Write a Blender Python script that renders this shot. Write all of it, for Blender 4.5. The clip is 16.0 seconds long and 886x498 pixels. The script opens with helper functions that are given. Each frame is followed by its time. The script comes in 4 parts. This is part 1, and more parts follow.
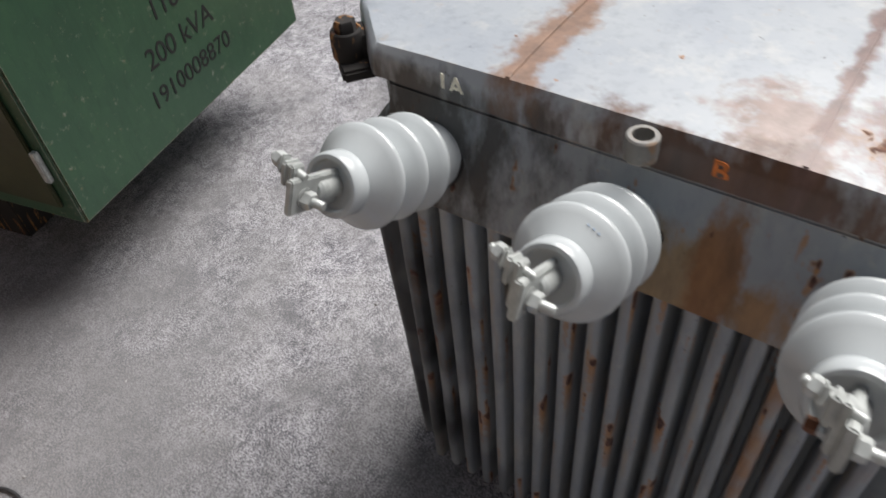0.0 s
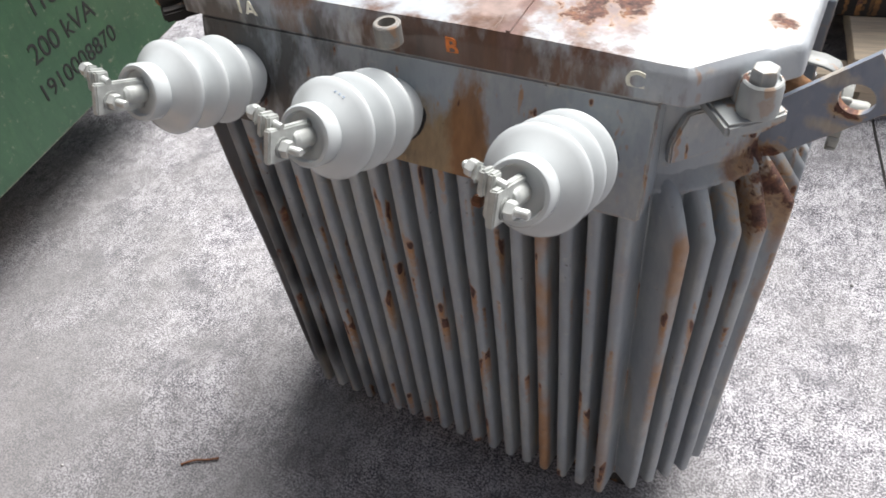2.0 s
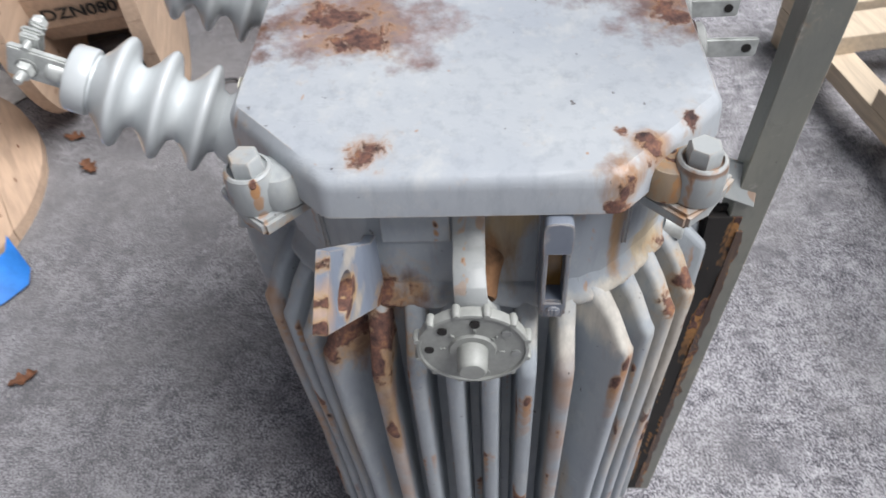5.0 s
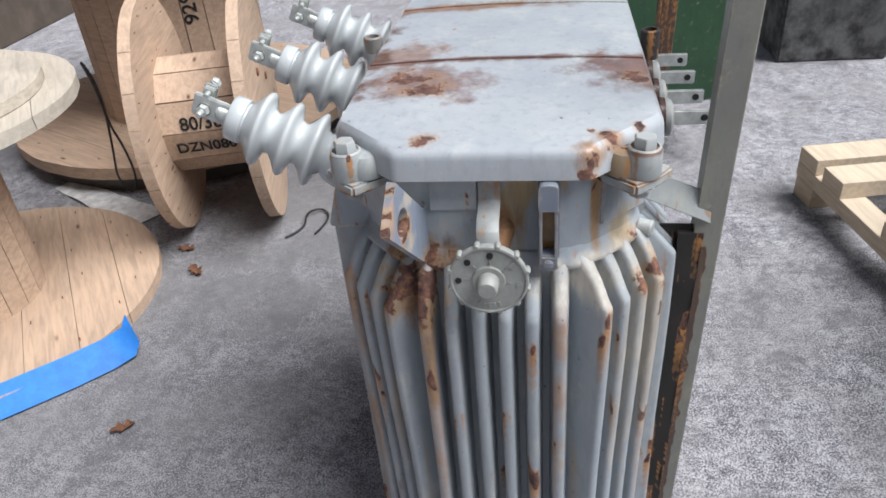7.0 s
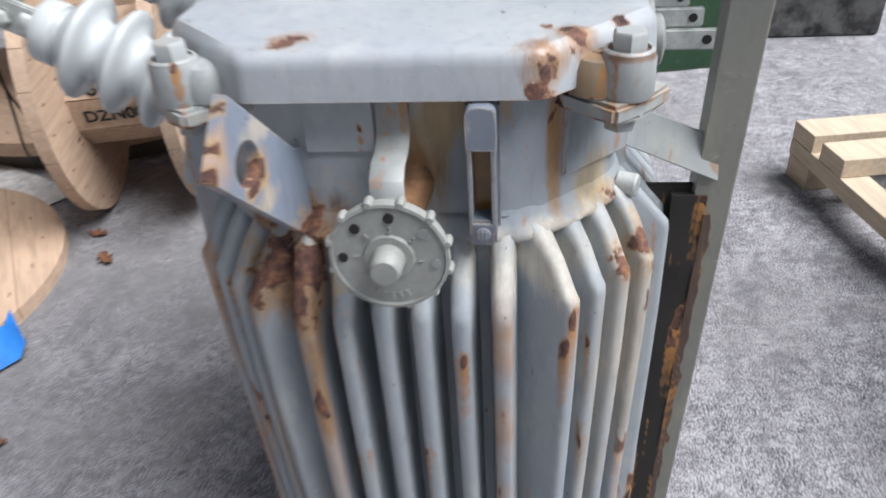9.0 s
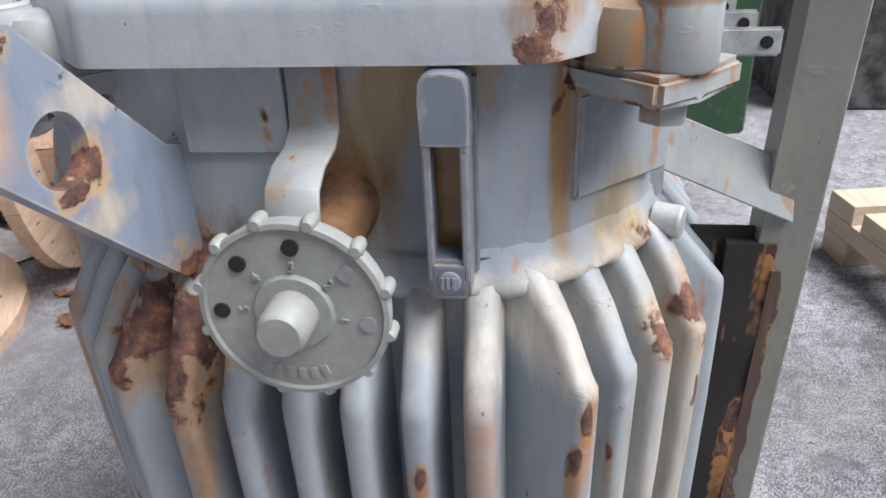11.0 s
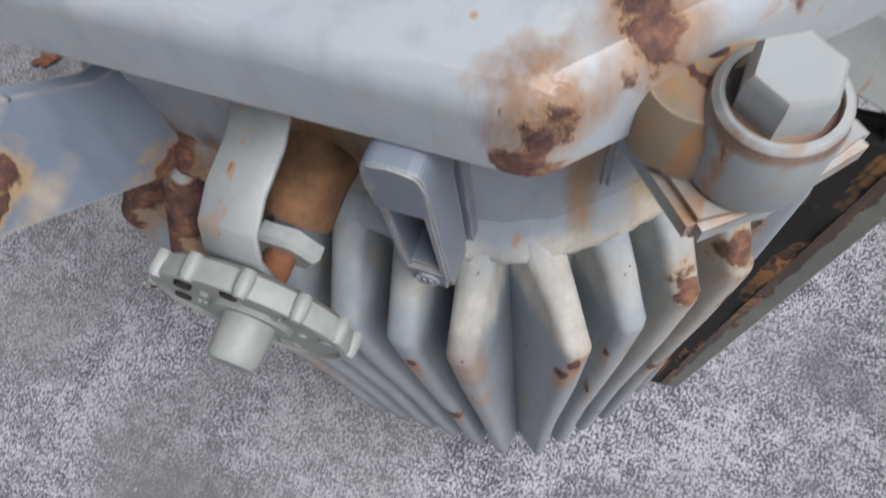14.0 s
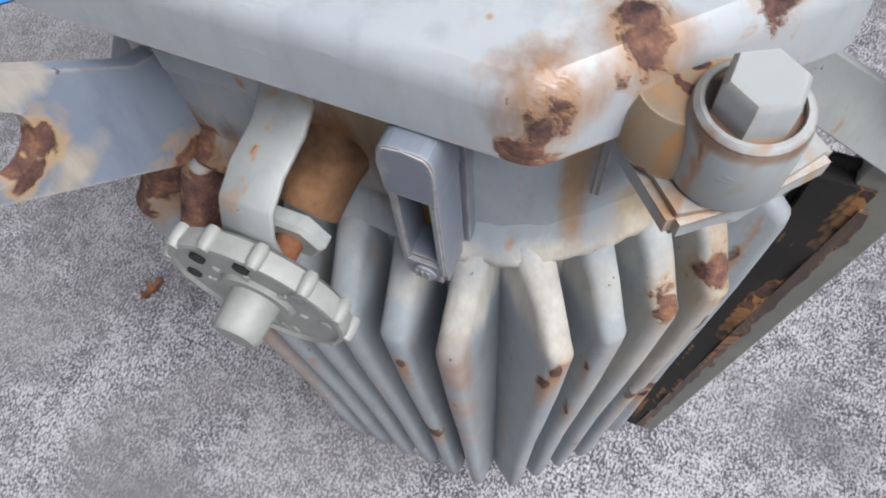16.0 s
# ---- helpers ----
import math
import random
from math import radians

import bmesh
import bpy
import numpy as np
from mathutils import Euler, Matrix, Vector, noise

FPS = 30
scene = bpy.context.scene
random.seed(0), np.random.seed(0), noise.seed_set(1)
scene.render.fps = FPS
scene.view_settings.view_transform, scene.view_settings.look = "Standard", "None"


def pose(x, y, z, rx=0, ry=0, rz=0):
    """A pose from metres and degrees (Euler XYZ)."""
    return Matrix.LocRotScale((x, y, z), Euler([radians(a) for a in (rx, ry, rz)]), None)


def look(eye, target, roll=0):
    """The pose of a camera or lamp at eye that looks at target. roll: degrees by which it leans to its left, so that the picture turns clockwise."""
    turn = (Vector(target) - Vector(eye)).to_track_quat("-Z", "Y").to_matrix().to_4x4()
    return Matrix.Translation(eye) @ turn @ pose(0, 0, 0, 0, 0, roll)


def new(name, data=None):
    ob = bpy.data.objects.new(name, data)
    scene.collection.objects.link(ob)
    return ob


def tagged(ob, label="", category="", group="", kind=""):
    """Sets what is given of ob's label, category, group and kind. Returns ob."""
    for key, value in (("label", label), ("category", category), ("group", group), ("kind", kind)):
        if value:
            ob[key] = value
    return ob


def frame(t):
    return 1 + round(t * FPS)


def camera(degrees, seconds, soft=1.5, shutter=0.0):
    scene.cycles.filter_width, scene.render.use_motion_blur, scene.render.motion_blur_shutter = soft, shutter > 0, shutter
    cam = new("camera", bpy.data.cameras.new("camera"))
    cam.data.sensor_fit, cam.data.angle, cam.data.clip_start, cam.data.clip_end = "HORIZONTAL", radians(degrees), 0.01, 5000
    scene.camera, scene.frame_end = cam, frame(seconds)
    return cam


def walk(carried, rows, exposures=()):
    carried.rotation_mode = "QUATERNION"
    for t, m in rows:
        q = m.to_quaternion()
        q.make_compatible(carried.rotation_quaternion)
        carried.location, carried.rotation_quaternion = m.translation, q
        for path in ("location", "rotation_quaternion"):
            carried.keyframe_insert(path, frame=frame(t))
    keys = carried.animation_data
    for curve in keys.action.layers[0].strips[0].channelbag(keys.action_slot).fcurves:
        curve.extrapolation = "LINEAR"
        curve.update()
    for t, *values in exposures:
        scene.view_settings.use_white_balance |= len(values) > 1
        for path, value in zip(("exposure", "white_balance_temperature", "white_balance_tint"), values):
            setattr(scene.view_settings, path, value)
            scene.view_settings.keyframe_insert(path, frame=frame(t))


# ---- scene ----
cam = camera(62.3, 16.0, soft=1.7, shutter=0.4)
EXPOSURES = [
    (0.0, -0.2, 6500, 11), (1.0, 0.17, 6500, 11), (1.5, 0.33, 6500, 11), (2.2, 0.53, 6500, 11), (3.0, 0.49, 6550, 11), (3.6, 0.3, 6500, 11), (4.5, 0.17, 6350, 12), (5.0, -0.12, 6250, 12),
    (7.5, -0.05, 6160, 11), (8.7, -0.04, 6160, 11), (9.5, 0.18, 6110, 12), (12.0, 0.0, 6160, 13), (12.5, -0.05, 6160, 13), (13.0, -0.14, 6200, 12), (13.5, -0.42, 6130, 11), (14.0, -0.46, 6130, 12), (14.5, -0.34, 6170, 12), (15.2, -0.31, 6180, 12), (16.0, -0.17, 6180, 12),
]
PATH = [
    (0, (-0.256, -0.897, 1.655), (-1.128, 0.196, 0.226), -5.9),
    (0.5, (-0.125, -0.964, 1.653), (-0.996, 0.155, 0.242), -5.8),
    (1, (-0.04, -0.992, 1.647), (-0.881, 0.162, 0.247), -7.6),
    (1.5, (0.014, -0.994, 1.641), (-0.796, 0.168, 0.228), -9.0),
    (2, (0.057, -0.995, 1.633), (-0.724, 0.172, 0.209), -8.3),
    (2.5, (0.087, -0.929, 1.611), (-0.698, 0.211, 0.167), -7.1),
    (3, (0.128, -0.752, 1.601), (-0.667, 0.301, 0.098), -5.3),
    (3.5, (0.257, -0.594, 1.596), (-0.631, 0.325, 0.057), -4.7),
    (4, (0.465, -0.369, 1.59), (-0.673, 0.294, 0.084), -4.9),
    (4.5, (0.442, -0.168, 1.555), (-0.765, 0.167, -0.004), -4.3),
    (5, (0.51, 0.013, 1.586), (-0.824, -0.105, 0.101), -4.6),
    (7.5, (0.965, 0.102, 1.57), (-0.705, -0.177, 0.507), -4.6),
    (8, (0.955, 0.134, 1.546), (-0.681, -0.178, 0.438), -4.7),
    (8.5, (0.888, 0.162, 1.504), (-0.747, -0.18, 0.405), -4.9),
    (9, (0.643, 0.123, 1.35), (-1.013, -0.106, 0.252), -3.8),
    (9.5, (0.425, 0.101, 1.177), (-1.351, -0.074, 0.273), -4.6),
    (12, (0.446, 0.173, 1.281), (-1.176, -0.225, 0.181), -1.1),
    (12.5, (0.424, 0.183, 1.363), (-0.92, -0.26, -0.051), -2.8),
    (13, (0.288, 0.129, 1.396), (-0.768, -0.195, -0.271), -4.6),
    (13.5, (0.187, 0.157, 1.392), (-0.702, -0.234, -0.356), -7.7),
    (14, (0.158, 0.169, 1.352), (-0.474, -0.25, -0.499), -15.3),
    (14.5, (0.151, 0.172, 1.328), (-0.388, -0.233, -0.555), -16.9),
    (15, (0.149, 0.185, 1.331), (-0.369, -0.234, -0.555), -17.1),
    (15.5, (0.164, 0.201, 1.353), (-0.43, -0.242, -0.505), -14.2),
    (16, (0.195, 0.178, 1.368), (-0.558, -0.247, -0.435), -7.5),
]
walk(cam, [(t, look(eye, target, roll)) for t, eye, target, roll in PATH], EXPOSURES)

# ---- world, sun, exposure ----
world = bpy.data.worlds.new("world")
scene.world = world
world.use_nodes = True
wn = world.node_tree.nodes
sky = wn.new("ShaderNodeTexSky")
sky.sky_type, sky.sun_disc = "NISHITA", False
sky.sun_elevation, sky.sun_rotation = radians(58), radians(16)
sky.air_density, sky.dust_density = 1.0, 4.0
veil = wn.new("ShaderNodeHueSaturation")   # high thin cloud takes the blue out of the sky
veil.inputs["Saturation"].default_value = 0.6
world.node_tree.links.new(sky.outputs[0], veil.inputs["Color"])
world.node_tree.links.new(veil.outputs[0], wn["Background"].inputs[0])
wn["Background"].inputs[1].default_value = 0.068
sun_data = bpy.data.lights.new("sun", "SUN")
sun_data.energy, sun_data.angle, sun_data.color = 5.9, radians(46), (1.0, 0.98, 0.955)
sun = new("sun", sun_data)
sun.matrix_world = look((0.55, 2.3, 3.6), (0, 0, 0))


# ---- materials ----
class Mat:
    """A node material with a few shortcuts for masks in object space."""

    def __init__(self, name, rough=0.6, metal=0.0):
        self.m = bpy.data.materials.new(name)
        self.m.use_nodes = True
        self.n, self.l = self.m.node_tree.nodes, self.m.node_tree.links
        self.b = self.n["Principled BSDF"]
        self.b.inputs["Roughness"].default_value, self.b.inputs["Metallic"].default_value = rough, metal
        geo = self.n.new("ShaderNodeNewGeometry")
        self.pos = geo.outputs["Position"]
        self.nor = geo.outputs["Normal"]

    def put(self, socket, value):
        if isinstance(value, bpy.types.NodeSocket):
            self.l.new(value, socket)
        else:
            socket.default_value = value

    def mapped(self, scale=(1, 1, 1), move=(0, 0, 0), source=None):
        k = self.n.new("ShaderNodeMapping")
        self.l.new(source or self.pos, k.inputs[0])
        k.inputs["Scale"].default_value, k.inputs["Location"].default_value = scale, move
        return k.outputs[0]

    def local(self):
        return self.n.new("ShaderNodeTexCoord").outputs["Object"]

    def noise(self, scale, detail=4.0, rough=0.6, stretch=(1, 1, 1), move=(0, 0, 0), source=None, warp=0.0):
        k = self.n.new("ShaderNodeTexNoise")
        self.l.new(self.mapped(stretch, move, source), k.inputs["Vector"])
        k.inputs["Scale"].default_value, k.inputs["Detail"].default_value = scale, detail
        k.inputs["Roughness"].default_value, k.inputs["Distortion"].default_value = rough, warp
        return k.outputs[0]

    def voronoi(self, scale, feature="F1", source=None, stretch=(1, 1, 1)):
        k = self.n.new("ShaderNodeTexVoronoi")
        k.feature = feature
        self.l.new(self.mapped(stretch, (0, 0, 0), source), k.inputs["Vector"])
        k.inputs["Scale"].default_value = scale
        return k.outputs

    def ramp(self, value, *stops):
        k = self.n.new("ShaderNodeValToRGB")
        self.l.new(value, k.inputs[0])
        e = k.color_ramp.elements
        while len(e) < len(stops):
            e.new(0.5)
        for q, (at, c) in zip(e, stops):
            q.position = at
            q.color = (c, c, c, 1) if isinstance(c, (int, float)) else (*c, 1)
        return k.outputs[0]

    def mix(self, factor, a, b, mode="MIX"):
        k = self.n.new("ShaderNodeMix")
        k.data_type, k.blend_type = "RGBA", mode
        self.put(k.inputs[0], factor)
        for socket, v in ((k.inputs[6], a), (k.inputs[7], b)):
            self.put(socket, v if isinstance(v, bpy.types.NodeSocket) else (*v, 1))
        return k.outputs[2]

    def math(self, op, a, b=0.0, c=0.0):
        k = self.n.new("ShaderNodeMath")
        k.operation, k.use_clamp = op, op in ("MULTIPLY", "MAXIMUM") 
        for socket, v in zip(k.inputs, (a, b, c)):
            self.put(socket, v)
        return k.outputs[0]

    def spot(self, centre, size, ragged, soft=0.15):
        """1 at the centre, 0 beyond a ragged rim; size: half axes."""
        k = self.n.new("ShaderNodeVectorMath")
        k.operation = "SUBTRACT"
        self.l.new(self.pos, k.inputs[0])
        k.inputs[1].default_value = centre
        d = self.n.new("ShaderNodeVectorMath")
        d.operation = "DIVIDE"
        self.l.new(k.outputs[0], d.inputs[0])
        d.inputs[1].default_value = size
        ln = self.n.new("ShaderNodeVectorMath")
        ln.operation = "LENGTH"
        self.l.new(d.outputs[0], ln.inputs[0])
        r = self.math("ADD", ln.outputs["Value"], self.math("MULTIPLY_ADD", ragged, 2.6, -1.3))
        return self.ramp(r, (1.0 - soft, 1.0), (1.0, 0.0))

    def colour(self, value):
        self.put(self.b.inputs["Base Color"], value if isinstance(value, bpy.types.NodeSocket) else (*value, 1))

    def rough(self, value):
        self.put(self.b.inputs["Roughness"], value)

    def bump(self, height, strength=0.3, distance=0.01):
        k = self.n.new("ShaderNodeBump")
        k.inputs["Strength"].default_value, k.inputs["Distance"].default_value = strength, distance
        prior = self.b.inputs["Normal"].links
        if prior:
            self.l.new(prior[0].from_socket, k.inputs["Normal"])
        self.l.new(height, k.inputs["Height"])
        self.l.new(k.outputs[0], self.b.inputs["Normal"])


def paint(name, base, spots=(), chips=0.64, streaks=0.62, rough=0.45, ochre=0.6, edge=None, stains_and_shading=(), halo_tint=0.4, chip_scale=20.0, edge_wear=0.6):
    """Weathered enamel: chalky patches, rust chips with ochre runs under them, named rust spots, and washes of staining
    and painted light and shade.
    edge: chips only beyond this distance along the object's own x axis (a fin's outer edge)."""
    k = Mat(name, rough)
    r, g, b = base
    c = k.mix(k.ramp(k.noise(5, 5), (0.35, 0.0), (0.7, 1.0)), base, (r * 1.25, g * 1.22, b * 1.15))
    c = k.mix(k.ramp(k.noise(60, 4, stretch=(1, 1, 0.25)), (0.5, 0.0), (0.75, 0.5)), c, (r * 0.72, g * 0.72, b * 0.74))
    c = k.mix(k.ramp(k.noise(13, 7, 0.72, (1, 1, 0.6), (6, 2, 4)), (0.53, 0.0), (0.66, 0.38)), c, (min(0.6, r * 1.7), min(0.58, g * 1.55), min(0.52, b * 1.3)))
    run = k.ramp(k.noise(16, 4, 0.6, (1.6, 1.6, 0.16), (3, 1, 7)), (streaks, 0.0), (streaks + 0.14, ochre))
    c = k.mix(run, c, (0.38, 0.27, 0.14))
    grain = k.noise(55, 5, 0.7)
    stretch = (2.2, 2.2, 0.9)
    seed = k.noise(chip_scale, 2, 0.5, stretch)
    halo = k.ramp(seed, (chips - 0.035, 0.0), (chips, 0.7))
    for drop, weight in ((0.012, 0.9), (0.026, 0.75), (0.045, 0.55), (0.07, 0.35)):   # rust water that ran down from each chip
        above = k.noise(chip_scale, 2, 0.5, stretch, (0, 0, drop * stretch[2]))
        halo = k.math("MAXIMUM", halo, k.ramp(above, (chips - 0.03, 0.0), (chips + 0.015, weight)))
    dark = k.ramp(seed, (chips, 0.0), (chips + 0.02, 1.0))
    if edge is not None:
        sep = k.n.new("ShaderNodeSeparateXYZ")
        k.l.new(k.local(), sep.inputs[0])
        near = k.ramp(k.math("MULTIPLY_ADD", k.math("SUBTRACT", sep.outputs[0], edge), 60.0, k.math("SUBTRACT", grain, 0.5)), (0.0, 0.0), (0.6, 1.0))
        halo, dark = k.math("MULTIPLY", halo, near), k.math("MULTIPLY", dark, near)
        info = k.n.new("ShaderNodeObjectInfo")       # some fins carry a long run of rusty water
        long_run = k.math("MULTIPLY", k.ramp(info.outputs["Random"], (0.66, 0.0), (0.8, 1.0)), k.ramp(k.noise(5, 4, 0.6, (1, 1, 0.8)), (0.42, 0.0), (0.6, 0.85)))
        halo = k.math("MAXIMUM", halo, k.math("MULTIPLY", long_run, near))
    c = k.mix(halo, c, k.mix(grain, (0.27, 0.10, 0.025), (0.46, 0.25, 0.09)))
    round_off = k.n.new("ShaderNodeBevel")      # thin chalky wear along edges
    round_off.samples = 4
    round_off.inputs[0].default_value = 0.0045
    turn = k.n.new("ShaderNodeVectorMath")
    turn.operation = "DOT_PRODUCT"
    k.l.new(round_off.outputs[0], turn.inputs[0])
    k.l.new(k.nor, turn.inputs[1])
    worn = k.math("MULTIPLY_ADD", k.math("SUBTRACT", 1.0, turn.outputs["Value"]), 2.2, k.math("MULTIPLY_ADD", k.noise(38, 5, 0.7, move=(8, 1, 3)), 1.6, -0.92))
    c = k.mix(k.math("MULTIPLY", k.ramp(worn, (0.05, 0.0), (0.35, 1.0)), edge_wear), c, k.mix(k.ramp(grain, (0.45, 0.0), (0.62, 1.0)), (0.54, 0.51, 0.45), (0.36, 0.22, 0.12)))
    # washes of rust and grime; a few also carry painted light and shade
    for centre, size, tone in stains_and_shading:
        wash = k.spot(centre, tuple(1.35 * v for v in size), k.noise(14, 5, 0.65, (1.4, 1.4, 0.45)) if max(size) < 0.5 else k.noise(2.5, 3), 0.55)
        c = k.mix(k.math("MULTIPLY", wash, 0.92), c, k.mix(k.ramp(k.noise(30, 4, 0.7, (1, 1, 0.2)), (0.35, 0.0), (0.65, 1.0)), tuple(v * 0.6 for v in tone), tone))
    for centre, size in spots:
        ragged = k.math("MULTIPLY_ADD", k.math("SUBTRACT", k.noise(48, 6, 0.62, warp=0.4), 0.5), 1.35, 0.5)
        cream = k.spot(centre, tuple(2.1 * v for v in size), ragged, 0.6)
        c = k.mix(k.math("MULTIPLY", cream, halo_tint), c, (0.46, 0.33, 0.19))
        ring = k.spot(centre, tuple(1.3 * v for v in size), ragged, 0.45)
        c = k.mix(k.math("MULTIPLY", ring, 0.6), c, (0.34, 0.17, 0.07))
        dark = k.math("MAXIMUM", dark, k.spot(centre, size, ragged, 0.3))
    rusted = k.ramp(k.noise(42, 6, 0.75), (0.36, (0.03, 0.017, 0.016)), (0.47, (0.10, 0.05, 0.04)), (0.56, (0.165, 0.08, 0.055)), (0.67, (0.32, 0.16, 0.075)))
    c = k.mix(dark, c, rusted)
    pits = k.ramp(k.noise(75, 3, 0.6, move=(2, 5, 8)), (0.715, 0.0), (0.74, 0.75))
    c = k.mix(pits, c, (0.06, 0.045, 0.04))
    k.colour(c)
    k.rough(k.mix(dark, (rough, rough, rough), (0.85, 0.85, 0.85)))
    k.bump(k.noise(140, 3), 0.12, 0.002)
    k.bump(k.math("MULTIPLY", dark, grain), 0.6, 0.004)
    k.bump(k.noise(7, 2), 0.1, 0.02)
    k.bump(k.ramp(k.noise(26, 5, 0.7, (1.0, 0.35, 1.0)), (0.60, 0.0), (0.67, 1.0)), 0.18, 0.002)
    return k.m


def plain(name, base, rough=0.5, metal=0.0, grain=0.25, scale=40, bump=0.15):
    k = Mat(name, rough, metal)
    dark = tuple(v * (1 - grain) for v in base)
    light = tuple(min(1, v * (1 + grain)) for v in base)
    c = k.mix(k.ramp(k.noise(scale, 5), (0.35, 0.0), (0.65, 1.0)), dark, light)
    c = k.mix(k.ramp(k.noise(scale / 8, 3), (0.4, 0.0), (0.7, 0.5)), c, dark)
    k.colour(c)
    k.bump(k.noise(scale * 4, 3), bump, 0.002)
    return k.m


def timber(name, base, grey=0.25):
    k = Mat(name, 0.75)
    src = k.local()
    info = k.n.new("ShaderNodeObjectInfo")
    g = k.noise(7, 5, 0.55, (0.8, 8, 8), source=src, warp=0.7)
    dark = tuple(v * 0.74 for v in base)
    c = k.mix(k.ramp(g, (0.35, 0.0), (0.62, 1.0)), dark, base)
    c = k.mix(k.math("MULTIPLY", info.outputs["Random"], 0.45), c, tuple(v * 0.72 for v in base))
    c = k.mix(k.ramp(k.noise(3.5, 4, source=src), (0.45, 0.0), (0.75, grey)), c, (0.22, 0.19, 0.16))
    knots = k.ramp(k.voronoi(5, source=src, stretch=(0.5, 1.5, 1.5))[0], (0.03, 1.0), (0.08, 0.0))
    c = k.mix(knots, c, (0.12, 0.06, 0.03))
    k.colour(c)
    k.bump(g, 0.25, 0.003)
    return k.m


LID_SPOTS = (
    ((-0.002, -0.096, 1.155), (0.016, 0.016, 0.03)),
    ((-0.185, -0.12, 1.165), (0.028, 0.03, 0.04)),
    ((-0.225, -0.15, 1.165), (0.03, 0.035, 0.04)),
    ((-0.215, 0.215, 1.155), (0.025, 0.02, 0.02)),
    ((-0.025, 0.138, 1.15), (0.009, 0.008, 0.02)),
    ((-0.017, 0.158, 1.15), (0.008, 0.01, 0.02)),
    ((-0.003, 0.167, 1.15), (0.008, 0.012, 0.02)),
    ((0.031, 0.143, 1.128), (0.010, 0.015, 0.014)),
    ((0.010, 0.172, 1.145), (0.012, 0.012, 0.02)),
    ((-0.037, 0.208, 1.15), (0.016, 0.01, 0.02)),
    ((0.031, 0.13, 1.11), (0.014, 0.014, 0.012)),
)
LID_STAINS_AND_SHADE = (
    ((-0.21, -0.13, 1.165), (0.07, 0.10, 0.08), (0.25, 0.17, 0.155)),
    ((-0.35, -0.19, 1.165), (0.06, 0.07, 0.08), (0.32, 0.225, 0.19)),
    ((-0.25, 0.20, 1.165), (0.07, 0.07, 0.08), (0.20, 0.12, 0.105)),
    ((-0.36, -0.245, 1.122), (0.20, 0.04, 0.05), (0.13, 0.06, 0.032)),
    # grime on the left front lip, darkened further to paint its shade
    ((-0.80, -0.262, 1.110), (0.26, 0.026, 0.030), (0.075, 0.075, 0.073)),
    ((-0.655, -0.13, 1.165), (0.03, 0.20, 0.08), (0.30, 0.18, 0.12)),
    ((-0.305, 0.0, 1.175), (0.012, 0.30, 0.08), (0.21, 0.125, 0.105)),
    ((0.028, 0.146, 1.132), (0.022, 0.028, 0.024), (0.33, 0.18, 0.09)),
    ((-0.003, 0.167, 1.15), (0.018, 0.024, 0.03), (0.36, 0.24, 0.17)),
    ((0.0, -0.096, 1.145), (0.022, 0.014, 0.03), (0.38, 0.28, 0.23)),
)
TANK_SPOTS = (
    ((0.008, -0.115, 0.965), (0.03, 0.035, 0.025)),
    ((-0.012, 0.190, 0.955), (0.018, 0.016, 0.008)),
    ((-0.05, 0.222, 0.955), (0.022, 0.02, 0.010)),
)
TANK_STAINS_AND_SHADE = (
    ((-0.40, -0.27, 0.975), (0.075, 0.12, 0.055), (0.36, 0.26, 0.14)),
    ((-0.352, -0.27, 0.985), (0.028, 0.12, 0.10), (0.27, 0.125, 0.045)),
    ((-0.30, -0.27, 0.965), (0.03, 0.12, 0.045), (0.33, 0.19, 0.085)),
    ((0.01, 0.030, 1.045), (0.04, 0.016, 0.07), (0.38, 0.28, 0.16)),
    ((0.01, 0.016, 1.015), (0.03, 0.020, 0.032), (0.25, 0.12, 0.045)),
    ((-0.013, 0.152, 1.02), (0.010, 0.010, 0.12), (0.36, 0.21, 0.09)),
    ((-0.05, 0.19, 0.97), (0.03, 0.03, 0.045), (0.44, 0.36, 0.24)),
    ((0.008, 0.055, 1.085), (0.04, 0.045, 0.028), (0.42, 0.30, 0.15)),
    ((0.0, 0.16, 0.948), (0.07, 0.07, 0.014), (0.58, 0.54, 0.46)),
    ((0.0, -0.12, 0.955), (0.06, 0.06, 0.04), (0.20, 0.10, 0.05)),
    # left end of the panel: grime and the side's shade in one dark tone
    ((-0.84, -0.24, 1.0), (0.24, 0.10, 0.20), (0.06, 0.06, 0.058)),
)
GREY = (0.275, 0.305, 0.335)
m_tank = paint("tank_paint", GREY, TANK_SPOTS, chips=0.71, streaks=0.66, stains_and_shading=TANK_STAINS_AND_SHADE)
